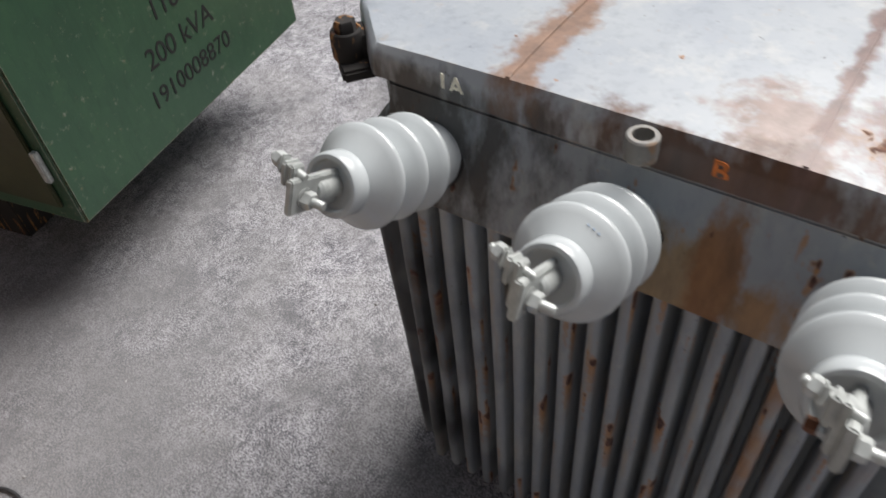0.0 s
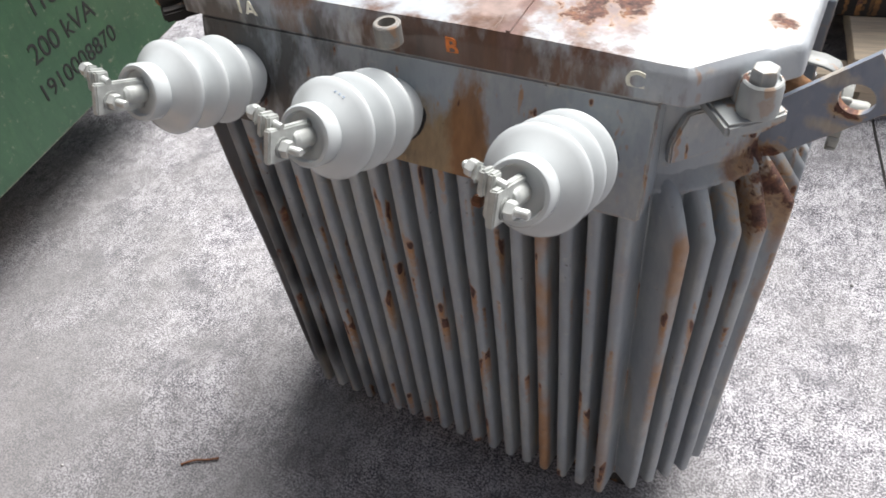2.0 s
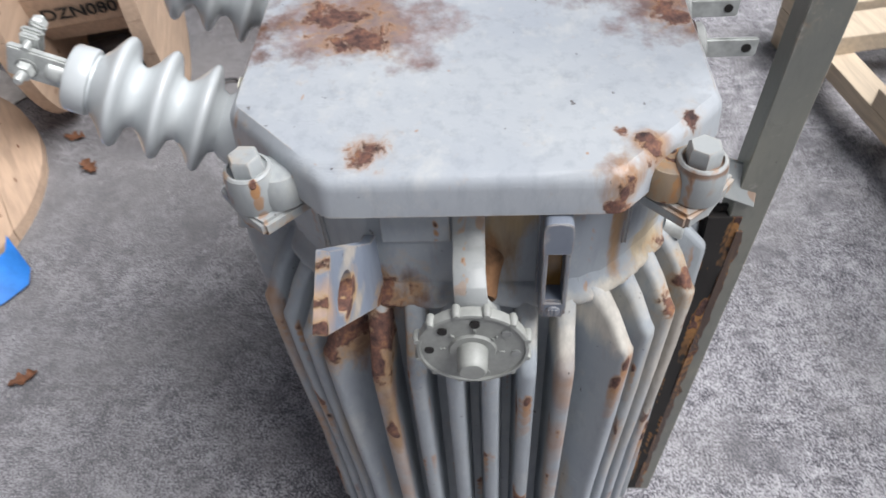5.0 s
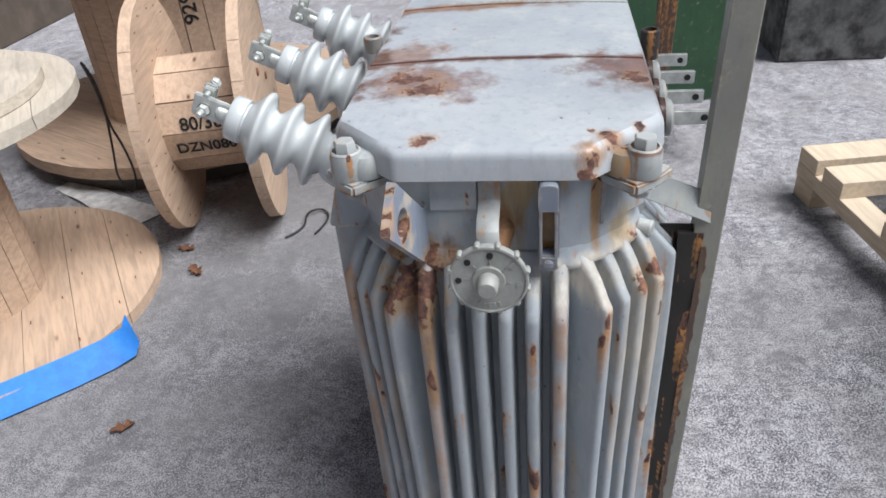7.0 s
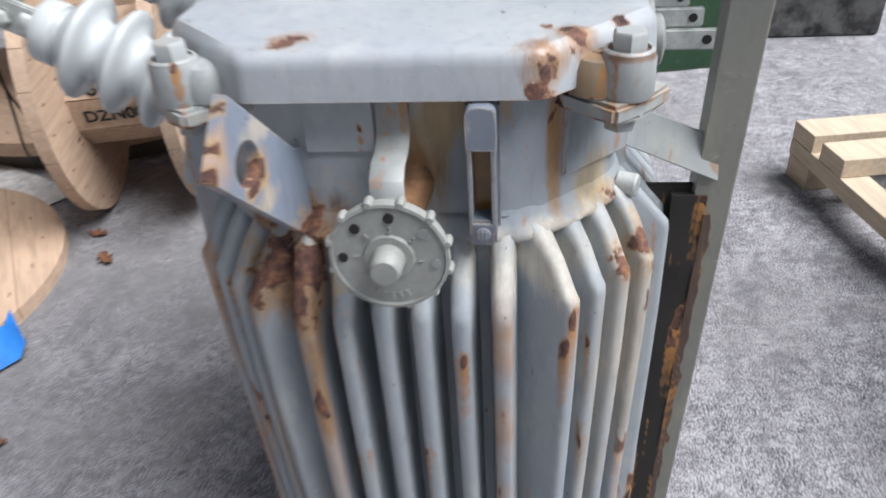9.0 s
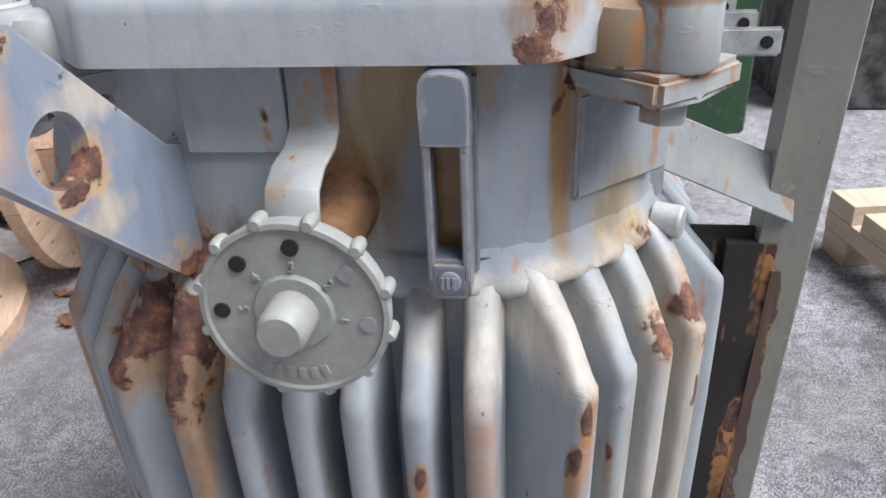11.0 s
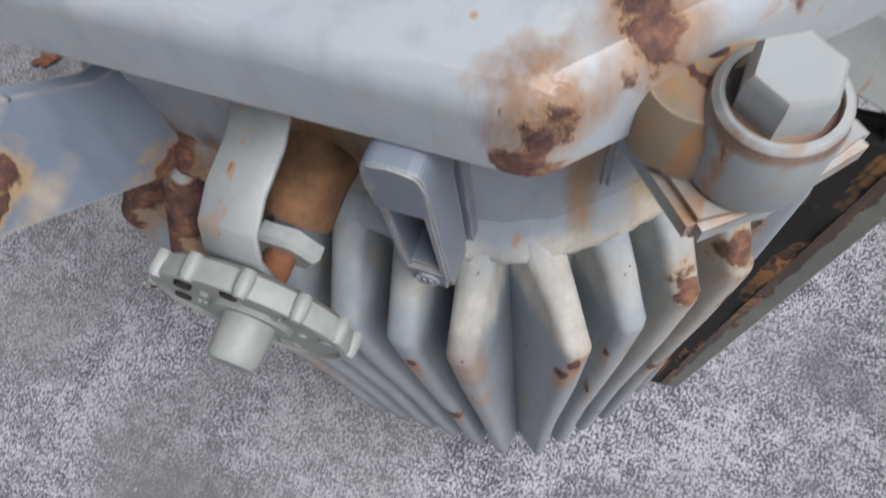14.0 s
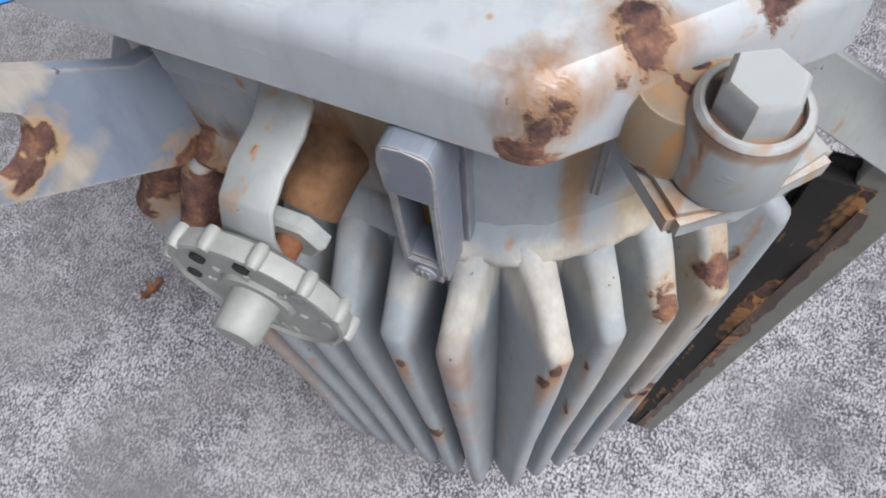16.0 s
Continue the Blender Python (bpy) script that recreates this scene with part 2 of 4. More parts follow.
# cream tones at the low-voltage corner: chalky paint plus sunlit brightness painted in
# the last, widest entry turns the leftmost front fins nearly black
m_fin = paint("fin_paint", GREY, (((0.03, -0.135, 0.92), (0.042, 0.034, 0.034)), ((0.035, -0.10, 0.925), (0.04, 0.018, 0.034)), ((-0.016, 0.228, 0.905), (0.013, 0.013, 0.028)), ((-0.045, 0.252, 0.912), (0.016, 0.016, 0.03)), ((0.040, -0.172, 0.905), (0.03, 0.02, 0.034)), ((0.062, -0.110, 0.905), (0.02, 0.014, 0.04))), chips=0.672, chip_scale=14.0, streaks=0.60, edge=0.04, stains_and_shading=(((0.03, 0.17, 0.925), (0.08, 0.10, 0.034), (0.62, 0.59, 0.52)), ((0.045, -0.13, 0.895), (0.05, 0.045, 0.045), (0.28, 0.155, 0.085)), ((0.052, -0.150, 0.80), (0.010, 0.008, 0.10), (0.34, 0.21, 0.11)), ((0.068, -0.102, 0.79), (0.008, 0.008, 0.10), (0.34, 0.21, 0.11)), ((-0.03, 0.24, 0.75), (0.065, 0.065, 0.20), (0.48, 0.455, 0.40)), ((-0.97, -0.26, 0.55), (0.24, 0.20, 1.2), (0.045, 0.045, 0.045))))
m_lid = paint("lid_paint", (0.34, 0.37, 0.405), LID_SPOTS, chips=0.79, streaks=0.72, rough=0.33, stains_and_shading=LID_STAINS_AND_SHADE, halo_tint=0.12)
m_fitting = paint("fitting_paint", (0.30, 0.325, 0.335), edge_wear=0.25, spots=(((-0.020, 0.190, 1.110), (0.014, 0.014, 0.02)), ((0.018, 0.190, 1.073), (0.014, 0.010, 0.006)), ((-0.018, 0.235, 1.078), (0.012, 0.016, 0.006)), ((0.0, -0.20, 1.078), (0.03, 0.02, 0.006))), chips=0.665, streaks=0.67, stains_and_shading=(((0.0, 0.21, 1.091), (0.032, 0.032, 0.004), (0.34, 0.19, 0.09)), ((-0.030, 0.182, 1.12), (0.02, 0.02, 0.03), (0.36, 0.24, 0.13)), ((0.0, 0.21, 1.133), (0.03, 0.03, 0.003), (0.22, 0.13, 0.08))))
m_saddle = paint("saddle_rust", (0.22, 0.17, 0.12), chips=0.60, streaks=0.5, ochre=0.5, chip_scale=30.0)
m_dial = plain("cast_alloy", (0.285, 0.295, 0.275), 0.5, 0.0, 0.12, 60)
m_porcelain = plain("porcelain_glaze", (0.485, 0.515, 0.52), 0.16, 0.0, 0.06, 12, 0.02)
m_stub = plain("stub_rust", (0.19, 0.098, 0.045), 0.85, 0.0, 0.75, 22, 0.6)
m_stub_grey = paint("tube_paint", (0.20, 0.195, 0.185), chips=0.70, streaks=0.60, ochre=0.4)
m_gauge = paint("gauge_paint", (0.165, 0.19, 0.235), chips=0.80, streaks=0.8, rough=0.35)
m_zinc = plain("zinc_plate", (0.50, 0.52, 0.50), 0.4, 0.35, 0.2, 50)
m_rust = plain("rust", (0.16, 0.065, 0.03), 0.9, 0.0, 0.5, 45, 0.5)
m_flake = paint("rust_flake", (0.075, 0.048, 0.037), chips=0.62, streaks=0.66, ochre=0.3, chip_scale=40.0, edge_wear=0.0)
m_bolt = paint("bolt_paint", (0.32, 0.345, 0.355), (((0.002, -0.212, 1.157), (0.008, 0.008, 0.006)),), chips=0.9, streaks=0.66)
m_strap = paint("strap_paint", (0.255, 0.27, 0.27), chips=0.665, streaks=0.68)
m_post = paint("post_paint", (0.185, 0.19, 0.17), chips=0.80, streaks=0.7)
m_oldsteel = paint("blackened_steel", (0.020, 0.018, 0.017), chips=0.66, streaks=0.74, rough=0.85, ochre=0.3, edge_wear=0.0)
m_lvcap = plain("cap_grey", (0.27, 0.28, 0.27), 0.5, 0.0, 0.2)
m_brown = plain("brown_porcelain", (0.06, 0.035, 0.03), 0.25, 0.0, 0.2)
m_dark = plain("dark_recess", (0.015, 0.013, 0.012), 0.8)
m_ink = plain("faded_ink", (0.16, 0.22, 0.30), 0.6)
m_amber = plain("oil_glass", (0.25, 0.13, 0.03), 0.2, 0.0, 0.3, 30)
m_white = plain("stencil_cream", (0.80, 0.78, 0.66), 0.7, 0.0, 0.2, 80)
m_orange = plain("stencil_orange", (0.70, 0.20, 0.04), 0.7, 0.0, 0.3, 80)
m_green = paint("green_enamel", (0.030, 0.075, 0.042), chips=0.86, streaks=0.75, rough=0.4)
m_black = plain("stencil_black", (0.012, 0.012, 0.012), 0.7)
m_pine = timber("fresh_pine", (0.70, 0.58, 0.43), 0.1)
m_drum = timber("drum_timber", (0.58, 0.42, 0.30), 0.2)
m_drumdark = timber("dark_timber", (0.10, 0.085, 0.075), 0.4)
m_oldwood = timber("weathered_timber", (0.56, 0.50, 0.41), 0.45)
m_blue = plain("blue_strap", (0.03, 0.20, 0.62), 0.4, 0.0, 0.15, 20)
m_leaf = plain("dead_leaf", (0.16, 0.07, 0.035), 0.8, 0.0, 0.4, 60)
m_paper = plain("cement_paper", (0.58, 0.57, 0.56), 0.8, 0.0, 0.25, 20)
m_cable = plain("black_cable", (0.02, 0.02, 0.022), 0.5)
m_concreteblock = plain("tarred_concrete", (0.10, 0.10, 0.098), 0.8, 0.0, 0.8, 9, 0.5)
m_grease = plain("black_grease", (0.02, 0.018, 0.017), 0.6, 0.0, 0.6, 6, 0.4)


def ground_material():
    k = Mat("exposed_aggregate_concrete", 0.85)
    fine = k.noise(190, 5, 0.8)
    peb = k.voronoi(150)
    cover = k.math("MULTIPLY_ADD", k.math("SUBTRACT", k.noise(8, 7, 0.75, move=(1, 9, 0)), 0.5), 0.22, fine)
    cover = k.math("MULTIPLY_ADD", k.math("SUBTRACT", k.noise(45, 4, 0.7, (1.0, 0.6, 1.0)), 0.5), 0.25, cover)
    c = k.mix(k.ramp(cover, (0.46, 0.0), (0.555, 1.0)), (0.03, 0.03, 0.034), (0.54, 0.535, 0.55))
    c = k.mix(k.ramp(peb[0], (0.12, 0.2), (0.36, 0.0)), c, k.mix(peb[1], (0.30, 0.30, 0.31), (0.62, 0.615, 0.63), "MIX"))
    worn = k.ramp(k.noise(2.2, 5, 0.65), (0.44, 0.0), (0.58, 1.0))
    c = k.mix(k.math("MULTIPLY", worn, 0.45), c, k.mix(fine, (0.19, 0.187, 0.18), (0.28, 0.275, 0.265)))
    c = k.mix(k.ramp(k.noise(5.5, 6, 0.7, move=(4, 2, 0)), (0.54, 0.0), (0.64, 0.55)), c, (0.085, 0.085, 0.088))
    c = k.mix(k.ramp(k.noise(14, 5, 0.7, move=(1, 9, 0)), (0.58, 0.0), (0.70, 0.22)), c, (0.55, 0.545, 0.56))
    c = k.mix(k.ramp(k.noise(40, 4, 0.7, move=(5, 3, 0)), (0.67, 0.0), (0.72, 0.5)), c, (0.06, 0.06, 0.058))
    c = k.mix(0.10, c, (0.33, 0.31, 0.40))
    # first two patches paint the yard's shade into its colour; third is smoother concrete
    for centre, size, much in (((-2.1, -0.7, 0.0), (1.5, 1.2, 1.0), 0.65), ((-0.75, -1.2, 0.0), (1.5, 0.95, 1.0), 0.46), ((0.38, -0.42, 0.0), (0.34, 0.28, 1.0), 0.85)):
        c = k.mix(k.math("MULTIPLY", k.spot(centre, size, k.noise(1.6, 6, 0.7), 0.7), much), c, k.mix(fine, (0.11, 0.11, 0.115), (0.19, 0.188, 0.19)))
    k.colour(c)
    k.bump(fine, 0.6, 0.004)
    k.bump(peb[0], 0.15, 0.004)
    k.bump(k.noise(9, 4), 0.3, 0.01)
    return k.m


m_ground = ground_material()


# ---- mesh tools ----
def thing(name, label, category, at=(0, 0, 0), turn=0.0, group="", kind=""):
    ob = new(name)
    ob.matrix_world = pose(*at, 0, 0, turn)
    ob.empty_display_size = 0.1
    return tagged(ob, label, category, group, kind)


def mesh_of(name, bm, material, smooth=40):
    bmesh.ops.recalc_face_normals(bm, faces=bm.faces)
    me = bpy.data.meshes.new(name)
    bm.to_mesh(me)
    bm.free()
    me.materials.append(material)
    if smooth:
        me.shade_smooth()
        me.set_sharp_from_angle(angle=radians(smooth))
    return me


def part(name, bm, material, parent, label="", smooth=40):
    ob = new(name, mesh_of(name, bm, material, smooth) if isinstance(bm, bmesh.types.BMesh) else bm)
    ob.parent = parent
    return tagged(ob, label)


def solo(name, bm, material, label, category, group="", kind="", smooth=40):
    return tagged(new(name, mesh_of(name, bm, material, smooth)), label, category, group, kind)


def soften(bm, width, segments=2, edges=None):
    bmesh.ops.bevel(bm, geom=list(edges or bm.edges), offset=width, segments=segments, affect="EDGES", clamp_overlap=True)
    return bm


def prism(points, vector, bm=None):
    """A solid from a flat outline of 3D points pushed along a vector."""
    bm = bm or bmesh.new()
    v = Vector(vector)
    a = [bm.verts.new(p) for p in points]
    b = [bm.verts.new(Vector(p) + v) for p in points]
    bm.faces.new(a[::-1])
    bm.faces.new(b)
    for i in range(len(a)):
        j = (i + 1) % len(a)
        bm.faces.new((a[i], a[j], b[j], b[i]))
    return bm


def box(x0, y0, z0, x1, y1, z1, bevel=0.0, bm=None, m=None):
    own = bmesh.new()
    prism([(x0, y0, z0), (x1, y0, z0), (x1, y1, z0), (x0, y1, z0)], (0, 0, z1 - z0), own)
    if bevel:
        soften(own, bevel)
    if m is not None:
        own.transform(m)
    return merge(bm, own)


def merge(bm, own):
    if bm is None:
        return own
    me = bpy.data.meshes.new("join")
    own.to_mesh(me)
    own.free()
    bm.from_mesh(me)
    bpy.data.meshes.remove(me)
    return bm


def lathe(profile, m=None, seg=32, bm=None, caps=True):
    """Turned about local z: profile of (radius, height)."""
    own = bmesh.new()
    rings = []
    for r, h in profile:
        rings.append([own.verts.new((r * math.cos(2 * math.pi * i / seg), r * math.sin(2 * math.pi * i / seg), h)) for i in range(seg)])
    for a, b in zip(rings, rings[1:]):
        for i in range(seg):
            own.faces.new((a[i], a[(i + 1) % seg], b[(i + 1) % seg], b[i]))
    if caps:
        own.faces.new(rings[0][::-1])
        own.faces.new(rings[-1])
    if m is not None:
        own.transform(m)
    return merge(bm, own)


def tube(outer, inner, h0, h1, m=None, seg=24, bm=None):
    own = bmesh.new()
    lathe([(inner, h0), (outer, h0), (outer, h1 - 0.002), (outer - 0.002, h1), (inner, h1), (inner, h0)], None, seg, own, False)
    bmesh.ops.remove_doubles(own, verts=own.verts, dist=1e-5)
    if m is not None:
        own.transform(m)
    return merge(bm, own)


def along(p, d):
    """A pose at p whose z axis points along d."""
    return Matrix.Translation(p) @ Vector(d).to_track_quat("Z", "Y").to_matrix().to_4x4()


def hexagon(width, h0, h1, m, bm=None):
    r = width / math.sqrt(3)
    return lathe([(r * 0.9, h0), (r, h0 + 0.001), (r, h1 - 0.003), (r * 0.86, h1)], m, 6, bm)


def ribbon(path, width_dir, width, thick):
    """A bent strap: a path of points, swept with a flat section."""
    w = Vector(width_dir).normalized() * width / 2
    bm = bmesh.new()
    P = [Vector(p) for p in path]
    rows = []
    for i, p in enumerate(P):
        d = (P[min(i + 1, len(P) - 1)] - P[max(i - 1, 0)]).normalized()
        n = d.cross(w).normalized() * thick / 2
        rows.append([bm.verts.new(q) for q in (p - w - n, p + w - n, p + w + n, p - w + n)])
    for a, b in zip(rows, rows[1:]):
        for i in range(4):
            bm.faces.new((a[i], a[(i + 1) % 4], b[(i + 1) % 4], b[i]))
    bm.faces.new(rows[0][::-1])
    bm.faces.new(rows[-1])
    return bm


def wire(name, points, radius, material, parent=None, label="", category=""):
    cu = bpy.data.curves.new(name, "CURVE")
    cu.dimensions, cu.bevel_depth, cu.bevel_resolution, cu.resolution_u = "3D", radius, 2, 6
    sp = cu.splines.new("NURBS")
    sp.points.add(len(points) - 1)
    for q, p in zip(sp.points, points):
        q.co = (*p, 1)
    sp.use_endpoint_u, sp.order_u = True, 3
    cu.materials.append(material)
    tmp = new(name, cu)
    bpy.context.view_layer.update()
    me = bpy.data.meshes.new_from_object(tmp.evaluated_get(bpy.context.evaluated_depsgraph_get()))
    bpy.data.objects.remove(tmp)
    bpy.data.curves.remove(cu)
    ob = new(name, me)
    ob.parent = parent
    return tagged(ob, label, category)


def text_mesh(name, text, size, depth, bold=0.0):
    cu = bpy.data.curves.new(name, "FONT")
    cu.body, cu.size, cu.align_y, cu.extrude, cu.offset = text, size, "CENTER", depth, bold
    tmp = new(name, cu)
    bpy.context.view_layer.update()
    me = bpy.data.meshes.new_from_object(tmp.evaluated_get(bpy.context.evaluated_depsgraph_get()))
    bpy.data.objects.remove(tmp)
    bpy.data.curves.remove(cu)
    return me


def text_width(text, size):
    me = text_mesh("measure", text, size, 0.0)
    width = max((v.co.x for v in me.vertices), default=0.0)
    bpy.data.meshes.remove(me)
    return width


def lettering(text, size, m, material, parent, name="letter", depth=0.0006, bold=0.0):
    """Writing centred at m, each character a part of its own."""
    total = text_width(text, size)
    for i, ch in enumerate(text):
        if ch == " ":
            continue
        me = text_mesh(name, ch, size, depth, bold)
        me.materials.append(material)
        start = text_width(text[:i + 1], size) - text_width(ch, size)
        me.transform(m @ Matrix.Translation((start - total / 2, 0, 0)))
        ob = new(name, me)
        ob.parent = parent


# ---- ground ----
bm = bmesh.new()
bmesh.ops.create_grid(bm, x_segments=2, y_segments=2, size=400)
solo("ground", bm, m_ground, "grey exposed-aggregate concrete yard, stained and worn, with shade painted in", "ground", kind="structure", smooth=0)

bm = ribbon([(0.47, 0.48, 0.003), (0.36, 0.97, 0.0035), (0.255, 1.43, 0.003), (0.165, 1.83, 0.003)], (1, 0.23, 0), 0.006, 0.003)
solo("control_joint", bm, m_dark, "thin dark saw-cut joint in the concrete yard", "joint", kind="structure", smooth=0)

# plain wall added behind the drums to block southern sky light; mostly out of view
solo("wall_south", soften(box(-7.0, -4.6, 0.0, 8.0, -4.3, 4.6), 0.01), plain("dark_boards", (0.085, 0.065, 0.05), 0.85, 0.0, 0.3, 4), "plain dark brown wall, mostly unseen, added to block sky light", "wall", kind="structure")

# ---- the transformer ----
X0, X1 = -0.975, 0.035           # lid ends
XM = (X0 + X1) / 2
HALF, CUT = 0.245, 0.109         # lid half width, corner cut
Z_LIP, Z_LID = 1.104, 1.147


def octagon(x0, x1, half, cut, z, fillet=0.0):
    pts = [(x1, -half + cut, z), (x1, half - cut, z), (x1 - cut, half, z), (x0 + cut, half, z),
           (x0, half - cut, z), (x0, -half + cut, z), (x0 + cut, -half, z), (x1 - cut, -half, z)]
    if not fillet:
        return pts
    out = []
    for i, p in enumerate(pts):
        p = Vector(p)
        a, b = (Vector(pts[i - 1]) - p).normalized() * fillet, (Vector(pts[(i + 1) % 8]) - p).normalized() * fillet
        for q in (0.0, 0.33, 0.67, 1.0):     # a quadratic curve round the corner
            out.append(tuple(p + a * (1 - q) ** 2 + b * q ** 2))
    return out


transformer = thing("transformer", "grey-painted oil-filled distribution transformer, rusting, on concrete", "transformer")
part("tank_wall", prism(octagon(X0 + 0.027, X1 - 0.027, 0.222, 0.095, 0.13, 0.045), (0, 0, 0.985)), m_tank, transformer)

# lid: pressed sheet with a lip, slightly crowned between two welded seams
bm = bmesh.new()
rings = []
for inset, z in ((-0.002, Z_LIP), (0.0, Z_LID - 0.014), (0.0012, Z_LID - 0.008), (0.0040, Z_LID - 0.0032), (0.0090, Z_LID)):
    rings.append([bm.verts.new(p) for p in octagon(X0 + inset, X1 - inset, HALF - inset, CUT - 0.4 * inset, z, 0.008)])
for a, b in zip(rings, rings[1:]):
    for i in range(32):
        bm.faces.new((a[i], a[(i + 1) % 32], b[(i + 1) % 32], b[i]))
inner = [bm.verts.new(p) for p in octagon(X0 + 0.004, X1 - 0.004, HALF - 0.004, CUT, Z_LIP, 0.008)]
for i in range(32):
    bm.faces.new((rings[0][(i + 1) % 32], rings[0][i], inner[i], inner[(i + 1) % 32]))
bm.faces.new(inner)
bm.faces.new(rings[-1])
for cut_x in np.linspace(X0 + 0.03, X1 - 0.03, 24):
    bmesh.ops.bisect_plane(bm, geom=[*bm.verts, *bm.edges, *bm.faces], plane_co=(cut_x, 0, 0), plane_no=(1, 0, 0))
for cut_y in np.linspace(-0.21, 0.21, 13):
    bmesh.ops.bisect_plane(bm, geom=[*bm.verts, *bm.edges, *bm.faces], plane_co=(0, cut_y, 0), plane_no=(0, 1, 0))
for v in bm.verts:
    if v.co.z > Z_LID - 0.002:
        rise = min(1.0, max(0.0, min(v.co.x - X0, X1 - v.co.x) / 0.33))
        v.co.z += 0.016 * rise * (1 - 0.5 * (v.co.y / HALF) ** 2) + 0.0012 * noise.noise(v.co * 9)
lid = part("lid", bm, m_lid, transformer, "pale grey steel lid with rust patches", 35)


def lid_height(x, y):
    rise = min(1.0, max(0.0, min(x - X0, X1 - x) / 0.33))
    return Z_LID + 0.016 * rise * (1 - 0.5 * (y / HALF) ** 2)


for seam_x in (-0.305, -0.655):
    pts = [(seam_x + 0.002 * math.sin(9 * y), y, lid_height(seam_x, y) + 0.0005) for y in np.linspace(-0.235, 0.235, 25)]
    part("weld_seam", ribbon(pts, (1, 0, 0), 0.006, 0.004), m_lid, lid, "rust-stained welded seam")

# front panel that carries the bushings
bm = prism([(-0.837, -0.2, 1.103), (-0.837, -0.2475, 1.103), (-0.837, -0.293, 0.945), (-0.837, -0.2, 0.945)], (0.734, 0, 0))
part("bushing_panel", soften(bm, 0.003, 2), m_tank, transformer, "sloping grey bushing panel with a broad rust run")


def fin_mesh(name, depth, top_root, top_tip, bottom, taper):
    """A pressed hollow fin: broad at its root, with a half-round edge that runs down the sloping top and the tip."""
    fall = top_root - top_tip
    edge = [(-0.012, top_root + 0.004, 0.0150), (0.0, top_root - 0.004, 0.0142), (0.010, top_root - 0.14 * fall, 0.0132), (0.020, top_root - 0.28 * fall, 0.0120),
            (0.034, top_root - 0.50 * fall, 0.0108), (depth - 0.007, top_tip + 0.10 * fall, 0.0106), (depth - 0.001, top_tip + 0.005 * fall, 0.0104),
            (depth, top_tip - 0.010, 0.0103)]
    edge += [(depth - taper * q + 0.0012 * math.sin(9 * q), top_tip - 0.012 + (bottom + 0.02 - top_tip) * q, 0.0102) for q in (0.15, 0.3, 0.5, 0.7, 0.85, 1.0)]
    edge += [(depth - taper - 0.008, bottom, 0.0085)]
    bm = bmesh.new()
    rows, roots = [], []
    for i, (d, z, w) in enumerate(edge):
        d0, z0, _ = edge[max(i - 1, 0)]
        d1, z1, _ = edge[min(i + 1, len(edge) - 1)]
        n = Vector((z1 - z0, 0, d0 - d1)).normalized()     # towards the inside
        row = []
        for q in range(7):
            a = math.pi * q / 6
            cs, sn = math.cos(a), math.sin(a)
            row.append(bm.verts.new(Vector((d, w * math.copysign(abs(cs) ** 0.82, cs), z)) + n * w * 0.85 * (1 - sn ** 0.82)))
        rows.append(row)
        zz = min(z, top_root)
        roots.append((bm.verts.new((-0.02, 0.0165, zz)), bm.verts.new((-0.02, -0.0165, zz))))
    for i in range(len(rows) - 1):
        for q in range(6):
            bm.faces.new((rows[i][q], rows[i][q + 1], rows[i + 1][q + 1], rows[i + 1][q]))
        bm.faces.new((rows[i][0], rows[i + 1][0], roots[i + 1][0], roots[i][0]))
        bm.faces.new((rows[i + 1][6], rows[i][6], roots[i][1], roots[i + 1][1]))
    bm.faces.new((*rows[-1], roots[-1][1], roots[-1][0]))
    return mesh_of(name, bm, m_fin, 60)


FIN_SIDE = fin_mesh("fin_side", 0.068, 0.966, 0.886, 0.135, 0.006)
FIN_FRONT = fin_mesh("fin_front", 0.066, 0.958, 0.946, 0.135, 0.006)
FIN_END = fin_mesh("fin_end", 0.064, 0.966, 0.886, 0.135, 0.024)
FIN_CUT = fin_mesh("fin_corner", 0.059, 0.966, 0.886, 0.135, 0.022)


def fin(mesh, x, y, turn):
    ob = part("cooling_fin", mesh, None, transformer)
    ob.matrix_basis = pose(x, y, 0, 0, 0, turn)


for i in range(18):
    x = XM + (i - 8.5) * 0.0410 + 0.001 * math.sin(7 * i)
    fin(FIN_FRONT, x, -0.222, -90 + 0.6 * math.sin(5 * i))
    fin(FIN_SIDE, x, 0.222, 90 + 0.6 * math.sin(3 * i))
for i in range(6):
    y = (i - 2.5) * 0.0412 - 0.005
    fin(FIN_END, X1 - 0.027, y, 0.7 * math.sin(4 * i))
    fin(FIN_END, X0 + 0.027, y, 180)
CORNER = (X1 - 0.027 + 0.222 - 0.095) / 2   # the wall's corner cut lies on x + y = 2 * CORNER
for sx in (1, -1):
    for sy in (1, -1):
        for i in range(4):
            o = (i - 1.5) * 0.0400
            cx = X1 - 0.027 - 0.0495 + o * 0.7071
            cy = 0.222 - 0.0475 - o * 0.7071
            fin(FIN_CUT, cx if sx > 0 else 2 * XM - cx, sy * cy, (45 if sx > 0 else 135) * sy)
bm = bmesh.new()
skirt = []
for out, z in ((-0.004, 0.984), (0.002, 0.969), (0.008, 0.960), (0.013, 0.9535), (0.0145, 0.949), (0.012, 0.944), (-0.004, 0.930)):
    skirt.append([bm.verts.new(p) for p in octagon(X0 + 0.027 - out, X1 - 0.027 + out, 0.222 + out * 0.6, 0.095 + 0.2 * out, z, 0.045)])
